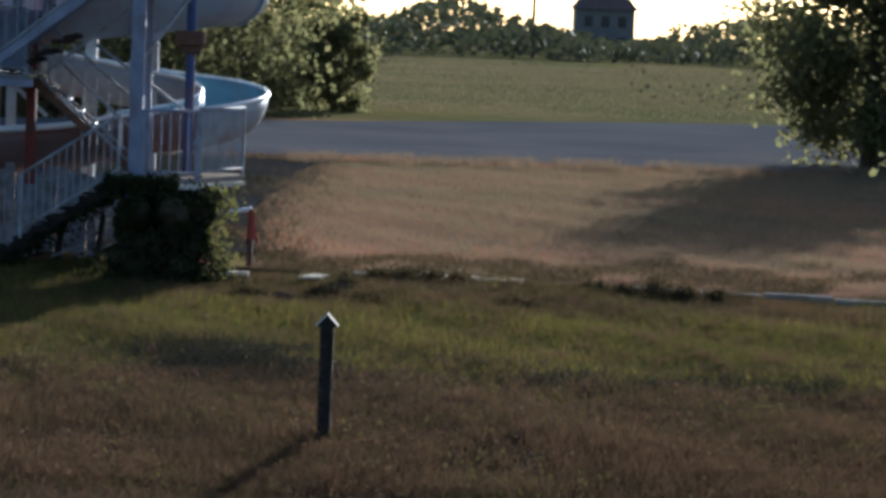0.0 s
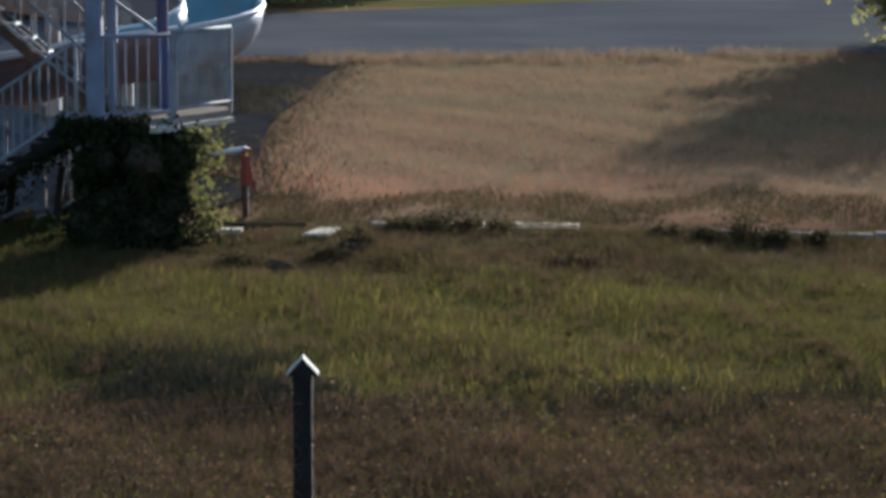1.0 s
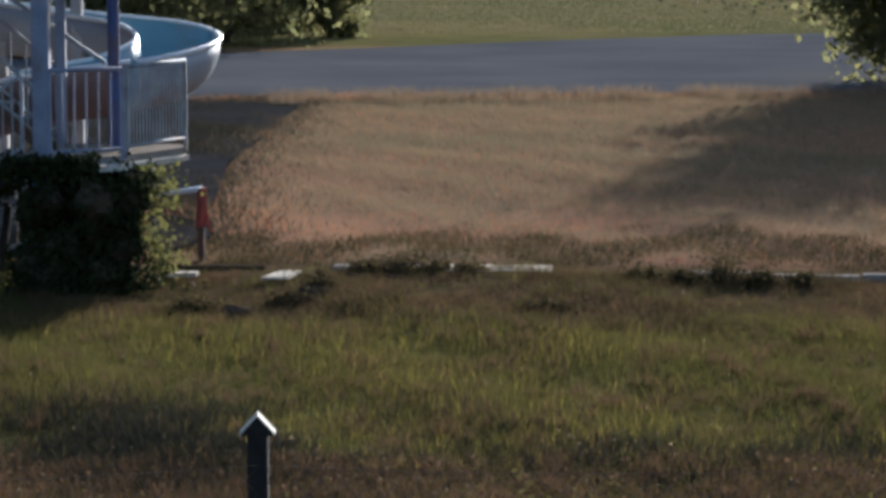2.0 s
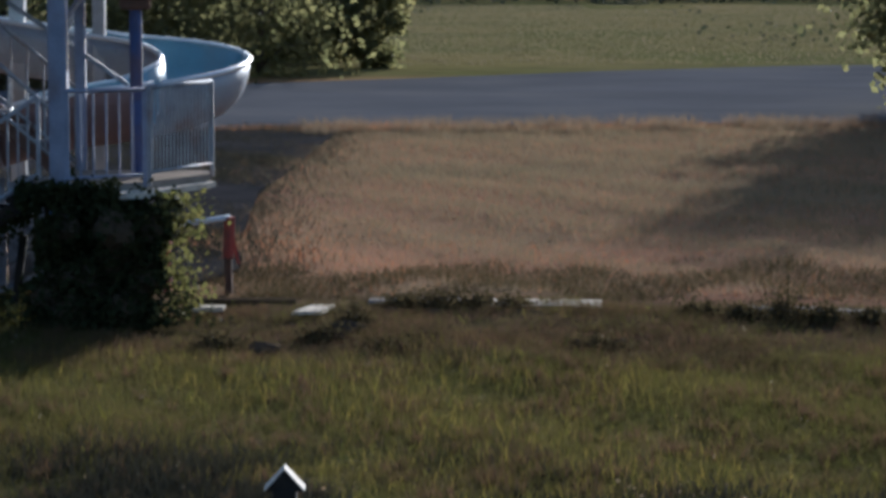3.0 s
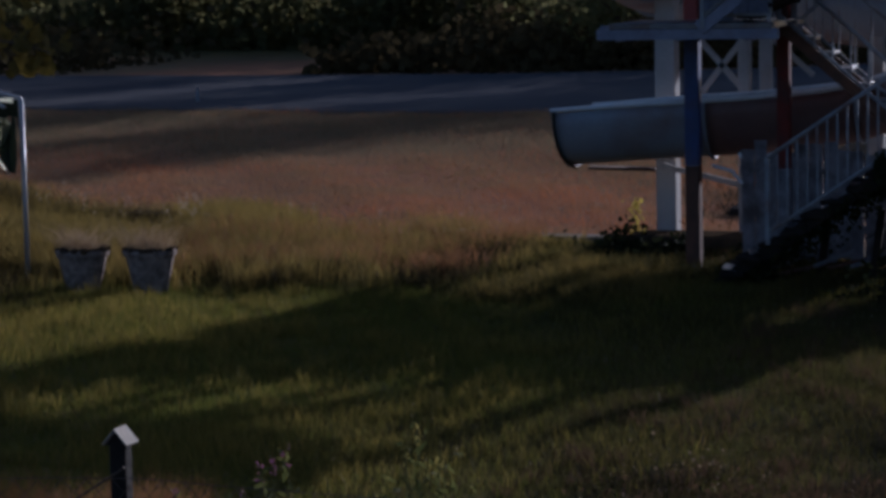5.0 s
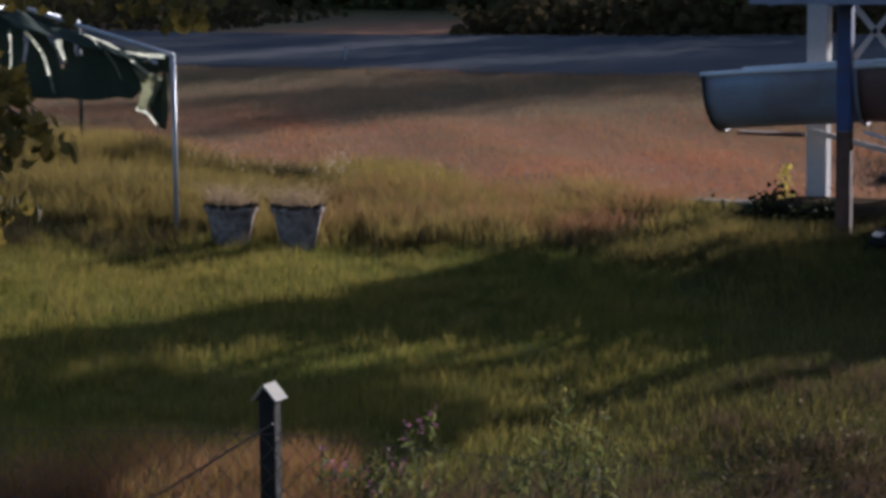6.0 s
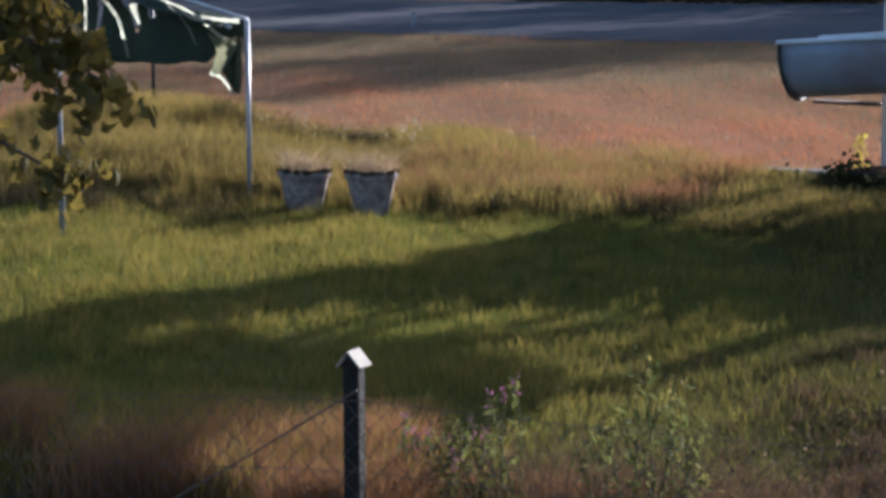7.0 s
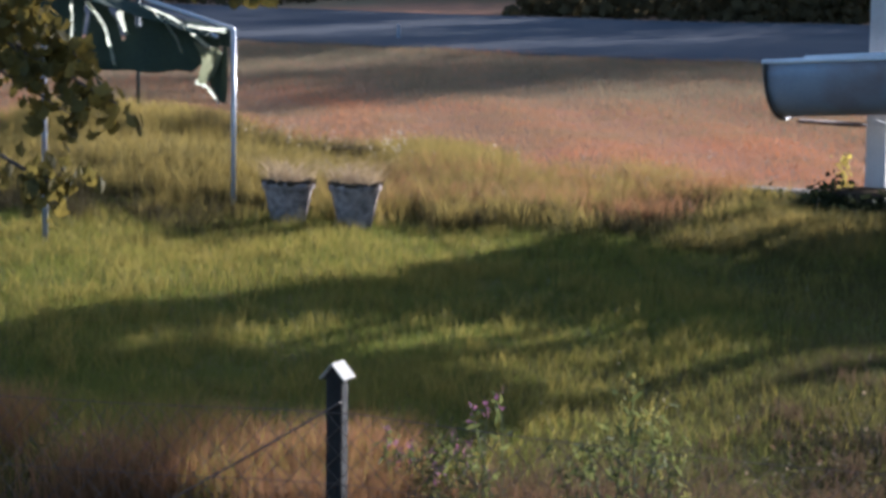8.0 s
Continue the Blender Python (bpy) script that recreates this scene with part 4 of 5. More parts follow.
def strip(pts, widths):
    """A turned-over edge of the torn cloth: a creased band along a line, in front of the skirt."""
    line = smooth_path(pts, 4)
    bm = bmesh.new()
    rows = []
    n = len(line) - 1
    for i, p in enumerate(line):
        d = (line[min(i + 1, n)] - line[max(i - 1, 0)]).normalized()
        side = Vector((-d.z, 0, d.x))
        w = 0.75 * (widths[0] + (widths[1] - widths[0]) * i / n) + 0.012 * math.sin(i * 2.7)
        mid = p + Vector((0, -0.03 - 0.01 * math.sin(i * 1.9), 0))
        rows.append((bm.verts.new(p - side * w * 0.5), bm.verts.new(mid), bm.verts.new(p + side * w * 0.5 + Vector((0, 0.01, 0)))))
    for p, q in zip(rows, rows[1:]):
        bm.faces.new((p[0], q[0], q[1], p[1]))
        bm.faces.new((p[1], q[1], q[2], p[2]))
    bmesh.ops.solidify(bm, geom=bm.faces[:], thickness=0.005)
    # Near-white colour paints the sun caught on the torn edges.
    part("torn_strip", bm, M_TARPEDGE, canopy, "torn tarpaulin edge in sunlit tone", True)


TY = 26.14
for pts, w in [(((-15.21, TY, 2.21), (-14.96, TY, 2.18), (-14.67, TY, 2.17)), (0.05, 0.075)),
               (((-15.78, TY, 2.42), (-15.34, TY, 2.26), (-14.99, TY, 2.01), (-14.74, TY, 1.87)), (0.025, 0.075)),
               (((-15.08, TY, 1.55), (-14.94, TY, 1.49), (-14.77, TY, 1.3)), (0.09, 0.02)),
               (((-16.6, TY, 2.45), (-16.37, TY, 2.2), (-16.27, TY, 1.92), (-16.21, TY, 1.7)), (0.06, 0.035)),
               (((-16.62, TY, 2.5), (-16.46, TY, 2.32), (-16.34, TY, 2.18)), (0.03, 0.02)),
               (((-16.14, TY, 2.35), (-16.11, TY, 2.24), (-16.03, TY, 2.07)), (0.15, 0.03)),
               (((-16.81, TY, 2.47), (-16.8, TY, 2.19), (-16.82, TY, 1.93)), (0.03, 0.02)),
               (((-15.66, TY, 2.36), (-15.4, TY, 2.12), (-15.27, TY, 1.88)), (0.025, 0.008))]:
    strip([Vector(p) for p in pts], w)
flap([(-14.7, TY, 2.06), (-14.66, TY, 1.84), (-14.69, TY, 1.3), (-14.91, TY, 1.57), (-14.74, TY, 1.86)], 0.03, M_TARP, "dark green hanging flap")
# Pale flap with the light through the cloth in its colour.
flap([(-15.12, TY - 0.03, 2.05), (-14.94, TY - 0.03, 1.96), (-14.8, TY - 0.03, 1.97), (-14.72, TY - 0.03, 1.86), (-14.89, TY - 0.03, 1.57), (-15.05, TY - 0.03, 1.55), (-14.98, TY - 0.03, 1.8)], -0.05, M_TARPLIT, "pale green flap in backlit tone")

canopy.location += Vector((0.075, 0.0, 0.03))

# ---------------------------------------------------------------- fence in front
fence = thing("chain_link_fence", (-3.5, 12.7, 0), "old chain-link fence with dark timber posts and metal caps", "fence")
FA, FB = Vector((-0.76, 12.92, 0)), Vector((-6.41, 12.5, 0))


def fence_post(x, y, top, w, h, turn, thick):
    bm = bmesh.new()
    box(bm, (x, y, top / 2 - 0.1), (thick, thick, top + 0.2), None, 0.012)
    head = [[bm.verts.new((x + a * w * 0.9, y + d * thick * 0.46, top + b)) for a, b in ((-1, -0.02), (1, -0.02), (0, h - 0.014))] for d in (-1, 1)]
    bm.faces.new(head[0])
    bm.faces.new(head[1][::-1])
    for i in range(3):
        bm.faces.new((head[0][i], head[1][i], head[1][(i + 1) % 3], head[0][(i + 1) % 3]))
    bmesh.ops.recalc_face_normals(bm, faces=bm.faces)
    p = part("post", bm, M_POST, fence)
    bm = bmesh.new()
    d = 0.115
    pts = [(-w, -0.01), (0, h), (w, -0.01), (w - 0.003, -0.016), (0, h - 0.008), (0.003 - w, -0.016)]
    f = [bm.verts.new((x + a, y - d * 0.62, top + b)) for a, b in pts]
    g = [bm.verts.new((x + a, y + d * 0.62, top + b)) for a, b in pts]
    n = len(pts)
    bm.faces.new(f)
    bm.faces.new(g[::-1])
    for i in range(n):
        bm.faces.new((f[i], g[i], g[(i + 1) % n], f[(i + 1) % n]))
    bmesh.ops.transform(bm, matrix=Matrix.Translation((x, y, 0)) @ Matrix.Rotation(radians(turn), 4, "Z") @ Matrix.Translation((-x, -y, 0)), verts=bm.verts)
    bmesh.ops.recalc_face_normals(bm, faces=bm.faces)
    part("cap", bm, M_CAP, p, "bent bare metal cap")


fence_post(FA.x, FA.y, 1.13, 0.107, 0.105, 2, 0.125)
fence_post(FB.x, FB.y, 1.12, 0.08, 0.08, -2, 0.1)
AX = (FB - FA).normalized()


def fp(s, z):
    return FA + AX * s + Vector((0, -0.06, z))


def sag(s, z):
    L = (FB - FA).length
    k = (s % L) / L
    return fp(s, z - 0.09 * 4 * k * (1 - k))


for z, r in ((0.93, 0.0032), (0.52, 0.003), (0.12, 0.003)):
    bm = bmesh.new()
    tube(bm, [sag(-8 + i * 0.5, z) for i in range(47)], r, 5)
    part("line_wire", bm, M_WIRE, fence)
bm = bmesh.new()
for k in range(-70, 130):
    s0 = k * 0.15
    for sg in (1, -1):
        if -8 < s0 < 15 and -8 < s0 + sg * 0.8 < 15:
            tube(bm, [sag(s0, 0.92), sag(s0 + sg * 0.4, 0.51), sag(s0 + sg * 0.8, 0.1)], 0.003, 3)
part("mesh_wire", bm, M_WIRE, fence)
bm = bmesh.new()
tube(bm, [fp((FB - FA).length - 0.05, 0.98), fp((FB - FA).length + 0.55, 0.6), fp((FB - FA).length + 1.45, 0.05)], 0.007, 5)
part("stay_wire", bm, M_WIRE, fence)

# ---------------------------------------------------------------- trees
def tree(name, x, y, h, spread, n, leaf, label, material=M_CROWN, low=0.15, limbs=9, trunk=0.16):
    z0 = float(ground_z(np.array(float(x)), np.array(float(y))))
    root = thing(name, (x, y, z0), label, "tree")
    bm = bmesh.new()
    rnd = random.Random(int(x * 13 + y * 7))
    tube(bm, [(x, y, z0 - 0.1), (x + 0.1, y, z0 + h * 0.3), (x - 0.05, y + 0.1, z0 + h * 0.6), (x, y, z0 + h * 0.92)], trunk, 9, 0.02)
    clumps = []
    for i in range(limbs):
        t = low + (0.9 - low) * (i + 0.5) / limbs
        a = i * 2.4 + rnd.uniform(-0.4, 0.4)
        r = spread * (0.55 + 0.45 * math.sin(math.pi * min(1, t * 1.15))) * rnd.uniform(0.7, 1.1)
        tip = Vector((x + r * math.cos(a), y + r * math.sin(a), z0 + h * (t + 0.08)))
        base = Vector((x, y, z0 + h * t * 0.85))
        tube(bm, [base, base.lerp(tip, 0.5) + Vector((0, 0, 0.1 * h * 0.3)), tip], trunk * 0.35, 5, 0.012)
        for f in (0.45, 0.75, 1.0):
            clumps.append((base.lerp(tip, f), spread * rnd.uniform(0.22, 0.38)))
    clumps.append((Vector((x, y, z0 + h * 0.95)), spread * 0.35))
    part("trunk", bm, M_BARK, root, smooth=True)
    c = np.array([list(p) for p, _ in clumps])
    s = np.array([q for _, q in clumps])
    pick = rs.randint(0, len(c), n)
    pts = c[pick] + rs.normal(size=(n, 3)) * s[pick][:, None] * np.array([0.62, 0.62, 0.5])
    pts[:, 2] = np.maximum(pts[:, 2], z0 + 0.05)
    leaves("crown", pts, leaf, material, root, 0.2)
    return root


# woodland past the road
rt = random.Random(5)
for i, (x, y, h) in enumerate([(-62, 100, 9), (-54, 94, 10), (-47, 98, 8), (-41, 98, 9), (-36, 97, 8.5), (-31, 101, 9), (-27, 96, 10), (-22.5, 81, 9), (-18, 100, 9), (-11.3, 88, 12.5), (-7.2, 93, 11), (-10, 104, 8), (-6.2, 106, 6.5), (-3.6, 101, 4.4), (-50, 108, 9), (-33, 109, 9), (-20, 111, 8), (-14.5, 107, 8)]):
    tree("woodland_tree", x, y, h, h * 0.42, 15000 if h > 12 else 5600 if y < 100 else 3800, 0.27, "leafy tree at the edge of the road", low=0.0, limbs=14)
tree("roadside_tree", 14.3, 68.3, 8.4, 3.4, 22000, 0.22, "tall dense tree beside the road", low=0.02, limbs=18, trunk=0.3)
tree("roadside_tree", 19.0, 66.5, 6.4, 3.6, 16000, 0.24, "tall dense tree beside the road", low=0.03, limbs=16, trunk=0.28)
tree("broadleaf_tree", 8.0, 18.5, 6.5, 2.1, 5200, 0.13, "broadleaf tree with sunlit leaves", M_CROWN, low=0.3, limbs=14)

n = 16000
hx = rs.uniform(-75, -5, n)
hy = 95 + rs.uniform(0, 9, n) + np.clip((hx + 26) * 0.5, 0, 10)
hz = rs.uniform(0, 1, n) ** 1.4 * (2.6 + 1.2 * np.sin(hx * 0.5) + 0.7 * np.sin(hx * 1.3))
tagged(leaves("undergrowth", np.stack([hx, hy, hz], 1), 0.55, M_CROWN), "dense dark undergrowth below the woodland trees", "undergrowth", kind="stuff")
n = 9000
hx = np.concatenate([rs.uniform(-78, -40.5, n // 2), rs.uniform(-31.5, -13, n // 2)])
hy = np.interp(hx, [p[0] for p in far], [p[1] for p in far]) + 1.2 + np.abs(rs.normal(0, 6, n))
hz = rs.uniform(0, 1, n) ** 1.6 * (1.3 + 0.5 * np.sin(hx * 0.9) + 0.4 * np.sin(hx * 2.3))
tagged(leaves("verge_scrub", np.stack([hx, hy, hz], 1), 0.4, M_BRUSH), "low dark scrub along the far side of the road", "scrub", kind="stuff")
n = 450
ci = rs.randint(0, 30, n)
cx, cy, cr = rs.uniform(-40, 110, 30), rs.uniform(125, 280, 30), rs.uniform(0.7, 2.2, 30)
tagged(leaves("pasture_scrub", np.stack([cx[ci] + rs.normal(0, 1, n) * cr[ci], cy[ci] + rs.normal(0, 1, n) * cr[ci], np.abs(rs.normal(0, 0.45, n)) * cr[ci]], 1), 0.35, M_WOODS), "scattered low scrub on the far pasture", "scrub", kind="stuff")

# far woods along the horizon
n = 46000
fx = rs.uniform(-260, 330, n)
fy = rs.uniform(300, 420, n) + 30 * np.sin(fx * 0.02)
top = 5.5 + 2.2 * np.sin(fx * 0.045) + 1.5 * np.sin(fx * 0.13 + 1) + 0.8 * np.sin(fx * 0.31)
gap = np.exp(-((fx - 33) / 16.0) ** 2)
fz = rs.uniform(0, 1, n) ** 0.8 * np.maximum(2.5, top * (1 - 0.75 * gap))
ob = leaves("far_woods", np.stack([fx, fy, fz], 1), 1.15, M_WOODS)
tagged(ob, "hazy line of distant woods on the horizon", "woods", kind="stuff")

# distant house
house = thing("house", (31.5, 420, 0), "distant three-storey house in silhouette", "house")
HM = Matrix.Translation((31.5, 420, 0)) @ Matrix.Scale(1.35, 4) @ Matrix.Translation((-21.5, -250, 0))
bm = bmesh.new()
box(bm, (21.5, 250, 2.9), (7.4, 7, 5.8), None, 0.05)
bmesh.ops.transform(bm, matrix=HM, verts=bm.verts)
part("wall", bm, M_WALL, house)
bm = bmesh.new()
v = [bm.verts.new(p) for p in ((17.4, 246, 5.7), (25.6, 246, 5.7), (25.6, 254, 5.7), (17.4, 254, 5.7), (19.4, 250, 8.6), (23.6, 250, 8.6))]
for f in ((0, 1, 5, 4), (1, 2, 5), (2, 3, 4, 5), (3, 0, 4), (3, 2, 1, 0)):
    bm.faces.new([v[i] for i in f])
bmesh.ops.transform(bm, matrix=HM, verts=bm.verts)
part("roof", bm, M_ROOF, house)
for wx in (19.4, 21.5, 23.6):
    for wz in (1.6, 4.2):
        bm = bmesh.new()
        box(bm, (wx, 246.46, wz), (1.0, 0.12, 1.3))
        bmesh.ops.transform(bm, matrix=HM, verts=bm.verts)
        part("window", bm, M_PANE, house)
bm = bmesh.new()
tube(bm, [(15.5, 330, 0), (15.5, 330, 9)], 0.25, 6)
beam(bm, (14.4, 330, 8.4), (16.6, 330, 8.4), 0.15, 0.15)
tagged(part("utility_pole", bm, M_BARK), "distant timber utility pole", "pole")
bm = bmesh.new()
bmesh.ops.create_circle(bm, cap_ends=True, segments=24, radius=1, matrix=Matrix.Translation((20.5, 318, 0.06)) @ Matrix.Diagonal((3.6, 12, 1, 1)))
bmesh.ops.solidify(bm, geom=bm.faces[:], thickness=0.1)
tagged(part("pond", bm, M_WATER), "small pond glinting in low sun", "pond", kind="structure")

# ---------------------------------------------------------------- branch of the near tree by the canopy
nt_ = thing("maple_tree", (-12.65, 17.2, 0), "near maple tree with backlit autumn leaves", "tree")
bm = bmesh.new()
tube(bm, [(-12.65, 17.2, -0.1), (-12.55, 17.2, 1.4), (-12.35, 17.3, 3.0), (-12.25, 17.2, 4.8)], 0.13, 9, 0.04)
TW = [((-12.5, 17.2, 2.75), (-11.55, 17.3, 2.52), (-11.1, 17.3, 2.28), (-10.78, 17.35, 2.12)), ((-12.55, 17.2, 2.0), (-11.75, 17.3, 1.6), (-11.42, 17.35, 1.45), (-11.25, 17.3, 1.58)),
      ((-12.45, 17.2, 3.0), (-11.6, 17.2, 2.78), (-11.3, 17.3, 2.66), (-11.12, 17.3, 2.48)), ((-12.4, 17.2, 3.5), (-10.9, 17.4, 3.3), (-9.9, 17.5, 3.2), (-9.45, 17.5, 3.1)),
      ((-12.35, 17.2, 4.0), (-11.2, 17.2, 3.9), (-10.1, 17.1, 3.75), (-9.5, 17.2, 3.68)), ((-12.35, 17.2, 3.4), (-12.9, 17.4, 3.8), (-13.4, 17.4, 3.9), (-13.95, 17.2, 3.8)),
      ((-12.25, 17.2, 4.2), (-11.9, 17.0, 4.6), (-11.5, 17.1, 4.75), (-11.05, 17.2, 4.7)), ((-12.25, 17.2, 3.8), (-12.7, 16.8, 4.3), (-13.1, 16.6, 4.5), (-13.45, 16.4, 4.4)),
      ((-12.4, 17.2, 2.9), (-11.95, 17.25, 2.85), (-11.7, 17.2, 2.9), (-11.45, 17.3, 3.0)),
      ((-12.5, 17.2, 2.6), (-11.9, 17.2, 2.4), (-11.45, 17.3, 2.15), (-11.15, 17.35, 1.98)),
      ((-12.45, 17.2, 2.8), (-11.8, 17.1, 2.65), (-11.5, 17.15, 2.5), (-11.3, 17.2, 2.4))]
cc = []
for tw in TW:
    pts = smooth_path(tw, 5)
    tube(bm, pts, 0.025, 5, 0.006)
    for p in pts[3:]:
        for k in range(6):
            cc.append(p + Vector((random.gauss(0, 0.08), random.gauss(0, 0.14), random.gauss(-0.05, 0.1))))
part("trunk", bm, M_BARK, nt_, smooth=True)


def maple_leaves(centres, size):
    """Five-lobed leaves, drooping."""
    lobes = [(0, -0.5), (0.35, -0.3), (0.55, 0.1), (0.28, 0.15), (0.0, 0.62), (-0.28, 0.15), (-0.55, 0.1), (-0.35, -0.3)]
    bm = bmesh.new()
    for c in centres:
        s = size * random.uniform(0.6, 1.25)
        m = Matrix.Translation(c) @ Euler((random.uniform(0.6, 2.4), random.uniform(-0.6, 0.6), random.uniform(0, 6.28))).to_matrix().to_4x4()
        vs = [bm.verts.new(m @ Vector((a * s, b * s, 0.12 * s * abs(a)))) for a, b in lobes]
        mid = bm.verts.new(m @ Vector((0, 0, -0.05 * s)))
        for i in range(8):
            bm.faces.new((mid, vs[i], vs[(i + 1) % 8]))
    return bm


part("crown", maple_leaves(cc, 0.15), M_LEAF, nt_)

# ---------------------------------------------------------------- weeds and flowers
def weed(x, y, h, pink, bushy=0.0, stems=4):
    """A tall weed: thin curved stems with paired hanging leaves, flower spikes at the tips, and a skirt of broad leaves where it is bushy."""
    root = thing("flowering_weed", (x, y, 0), "tall pink-flowering weed growing by the fence" if pink else "tall green weed gone to seed by the fence", "weed", "weeds by the fence")
    cc, tips, low = [], [], []
    for k in range(stems):
        a = random.uniform(0, 6.28)
        hh = h * (1.0 if k == 0 else random.uniform(0.6, 0.92))
        r = 0.05 if k == 0 else random.uniform(0.12, 0.3)
        top = Vector((x + r * math.cos(a), y + 0.6 * r * math.sin(a), hh))
        base = Vector((x + random.uniform(-0.04, 0.04), y, -0.02))
        mid = base.lerp(top, 0.55) + Vector((0.02 * math.cos(a), 0, 0.07))
        line = smooth_path([base, mid, top], 4)
        bm = bmesh.new()
        tube(bm, line, 0.008, 4, 0.003)
        part("stem", bm, M_WEED, root)
        for i, p in enumerate(line[2:]):
            for j in range(2):
                cc.append(list(p + Vector((random.gauss(0, 0.045), random.gauss(0, 0.045), random.gauss(-0.01, 0.03)))))
        for i in range(14):
            tips.append(list(top + Vector((random.gauss(0, 0.012), random.gauss(0, 0.012), random.uniform(-0.1, 0.05)))))
    for i in range(int(bushy * 130)):
        low.append([random.gauss(x, 0.15), random.gauss(y, 0.12), min(h * 0.6, abs(random.gauss(0.0, h * 0.32)))])
    leaves("foliage", cc, 0.09, M_WEED, root, 0.4, 0.16)
    leaves("flower_foliage", tips, 0.03, M_PINK if pink else M_WEEDLIT, root, 0.0, 0.25)
    if low:
        leaves("skirt_foliage", low, 0.05, M_WEEDLIT, root, 0.3, 0.12)


random.seed(11)
for x, y, h, pink, bushy, stems in [(-6.57, 13.6, 0.56, True, 0.9, 4), (-6.46, 13.5, 0.5, True, 1.0, 4), (-6.3, 13.6, 0.56, False, 1.2, 5), (-6.15, 13.7, 0.55, True, 1.0, 4), (-5.98, 13.6, 0.8, True, 0.2, 2), (-5.9, 13.65, 0.87, True, 0.1, 2),
                                    (-5.0, 13.6, 1.04, False, 0.2, 5), (-5.14, 13.55, 0.93, False, 0.1, 3), (-5.34, 13.6, 0.62, False, 0.1, 3), (-4.93, 13.7, 0.8, False, 0.4, 3), (-4.8, 13.6, 0.6, False, 0.4, 3),
                                    (-8.74, 13.6, 0.34, True, 0.5, 4), (-8.95, 13.6, 0.4, False, 0.2, 4), (-8.5, 13.5, 0.36, True, 0.4, 4), (-9.1, 13.8, 0.36, True, 0.3, 3)]:
    weed(x, y, h, pink, bushy, stems)

# small yellow sapling by the tower
sap = thing("yellow_sapling", (-8.32, 30.75, 0), "small yellow-leaved sapling beside the edging", "sapling")
bm = bmesh.new()
tube(bm, [(-8.32, 30.75, 0), (-8.31, 30.75, 0.6)], 0.012, 5, 0.005)
part("trunk", bm, M_BARK, sap)
c = np.stack([rs.normal(-8.31, 0.06, 90), rs.normal(30.75, 0.06, 90), rs.uniform(0.22, 0.68, 90)], 1)
leaves("crown", c, 0.06, M_YELLOW, sap)

# low bushes in front of the kerb
def scrub(x, y, w, h, n=460):
    """A ragged low plant: stems from one root under a loose cloud of leaves."""
    root = thing("low_bush", (x, y, 0), "ragged low dark bush in front of the kerb", "bush", "bushes by the kerb")
    bm = bmesh.new()
    for k in range(7):
        a = random.uniform(0, 6.28)
        tube(bm, [(x, y, -0.02), (x + 0.4 * w * math.cos(a), y + 0.15 * math.sin(a), h * random.uniform(0.6, 1.1))], 0.006, 4, 0.003)
    part("stem", bm, M_BARK, root)
    c = np.stack([rs.normal(x, w * 0.26, n), rs.normal(y, 0.12, n), np.abs(rs.normal(0, h * 0.48, n))], 1)
    leaves("foliage", c, 0.055, M_BRUSH, root, 0.2)


for x, y, w, h in [(-0.5, 28.35, 0.4, 0.16), (-0.1, 28.3, 0.5, 0.2), (0.35, 28.25, 0.6, 0.22), (0.8, 28.2, 0.45, 0.15), (2.8, 27.8, 0.5, 0.16), (3.3, 27.7, 0.4, 0.14), (3.75, 27.6, 0.5, 0.3), (4.2, 27.5, 0.45, 0.16),
                   (-0.95, 26.7, 0.4, 0.25), (4.7, 27.5, 0.3, 0.12), (-1.25, 25.8, 0.5, 0.16), (-0.5, 25.2, 0.6, 0.12), (1.6, 25.4, 0.7, 0.12), (-2.3, 25.3, 0.5, 0.14)]:
    scrub(x, y, w, h)

# ---------------------------------------------------------------- grass
def grass(name, xy, h, w, lean, material, label, spread=0.4, bent=False):
    tagged(blades(name, xy, h, w, lean, material, spread, bent), label, "grass", kind="stuff")


def keep(xy, f):
    """Thins the points by a chance that f gives for each place."""
    return xy[rs.uniform(0, 1, len(xy)) < f(xy[:, 0], xy[:, 1])]


def off_shade(x, y):
    """Thins the meadow grass inside the painted tree shade."""
    inside = np.zeros(len(x), dtype=bool)
    x, y = x + 0.75 * rs.normal(size=len(x)), y + 0.75 * rs.normal(size=len(x))
    for (ax, ay), (bx, by) in zip(SHADE_OUTLINE, SHADE_OUTLINE[1:] + SHADE_OUTLINE[:1]):
        inside ^= ((ay > y) != (by > y)) & (x < (bx - ax) * (y - ay) / (by - ay) + ax)
    return np.where(inside, 0.06, 1.0)


def before_road(x, y):
    """Meadow up to the near edge of the road."""
    return 1.0 * (y < np.interp(x, [p[0] for p in near], [p[1] for p in near]) + 0.25 * np.sin(x * 2.1) + 0.1)


def bare(x, y):
    """Fewer blades on the trodden soil by the kerb and right of the tower."""
    soil = np.clip((y - 23.6) / 1.5, 0, 1) * np.clip((x + 4.4) / 1.2, 0, 1)
    return 1 - 0.86 * soil


def soft(x0, x1, y0, y1, w=1.2):
    """A bed whose density falls off softly and unevenly towards its border."""
    def f(x, y):
        k = 0.8 * np.sin(x * 1.7 + y) + 0.6 * np.sin(x * 3.1 - y * 2.3)
        return np.clip((x - x0 + k) / w, 0, 1) * np.clip((x1 - x + k) / w, 0, 1) * np.clip((y - y0 + k) / w, 0, 1) * np.clip((y1 - y + k) / w, 0, 1)
    return f


lawn_xy = keep(scatter(-17, 8, 13.8, 28.6, 660000), bare)
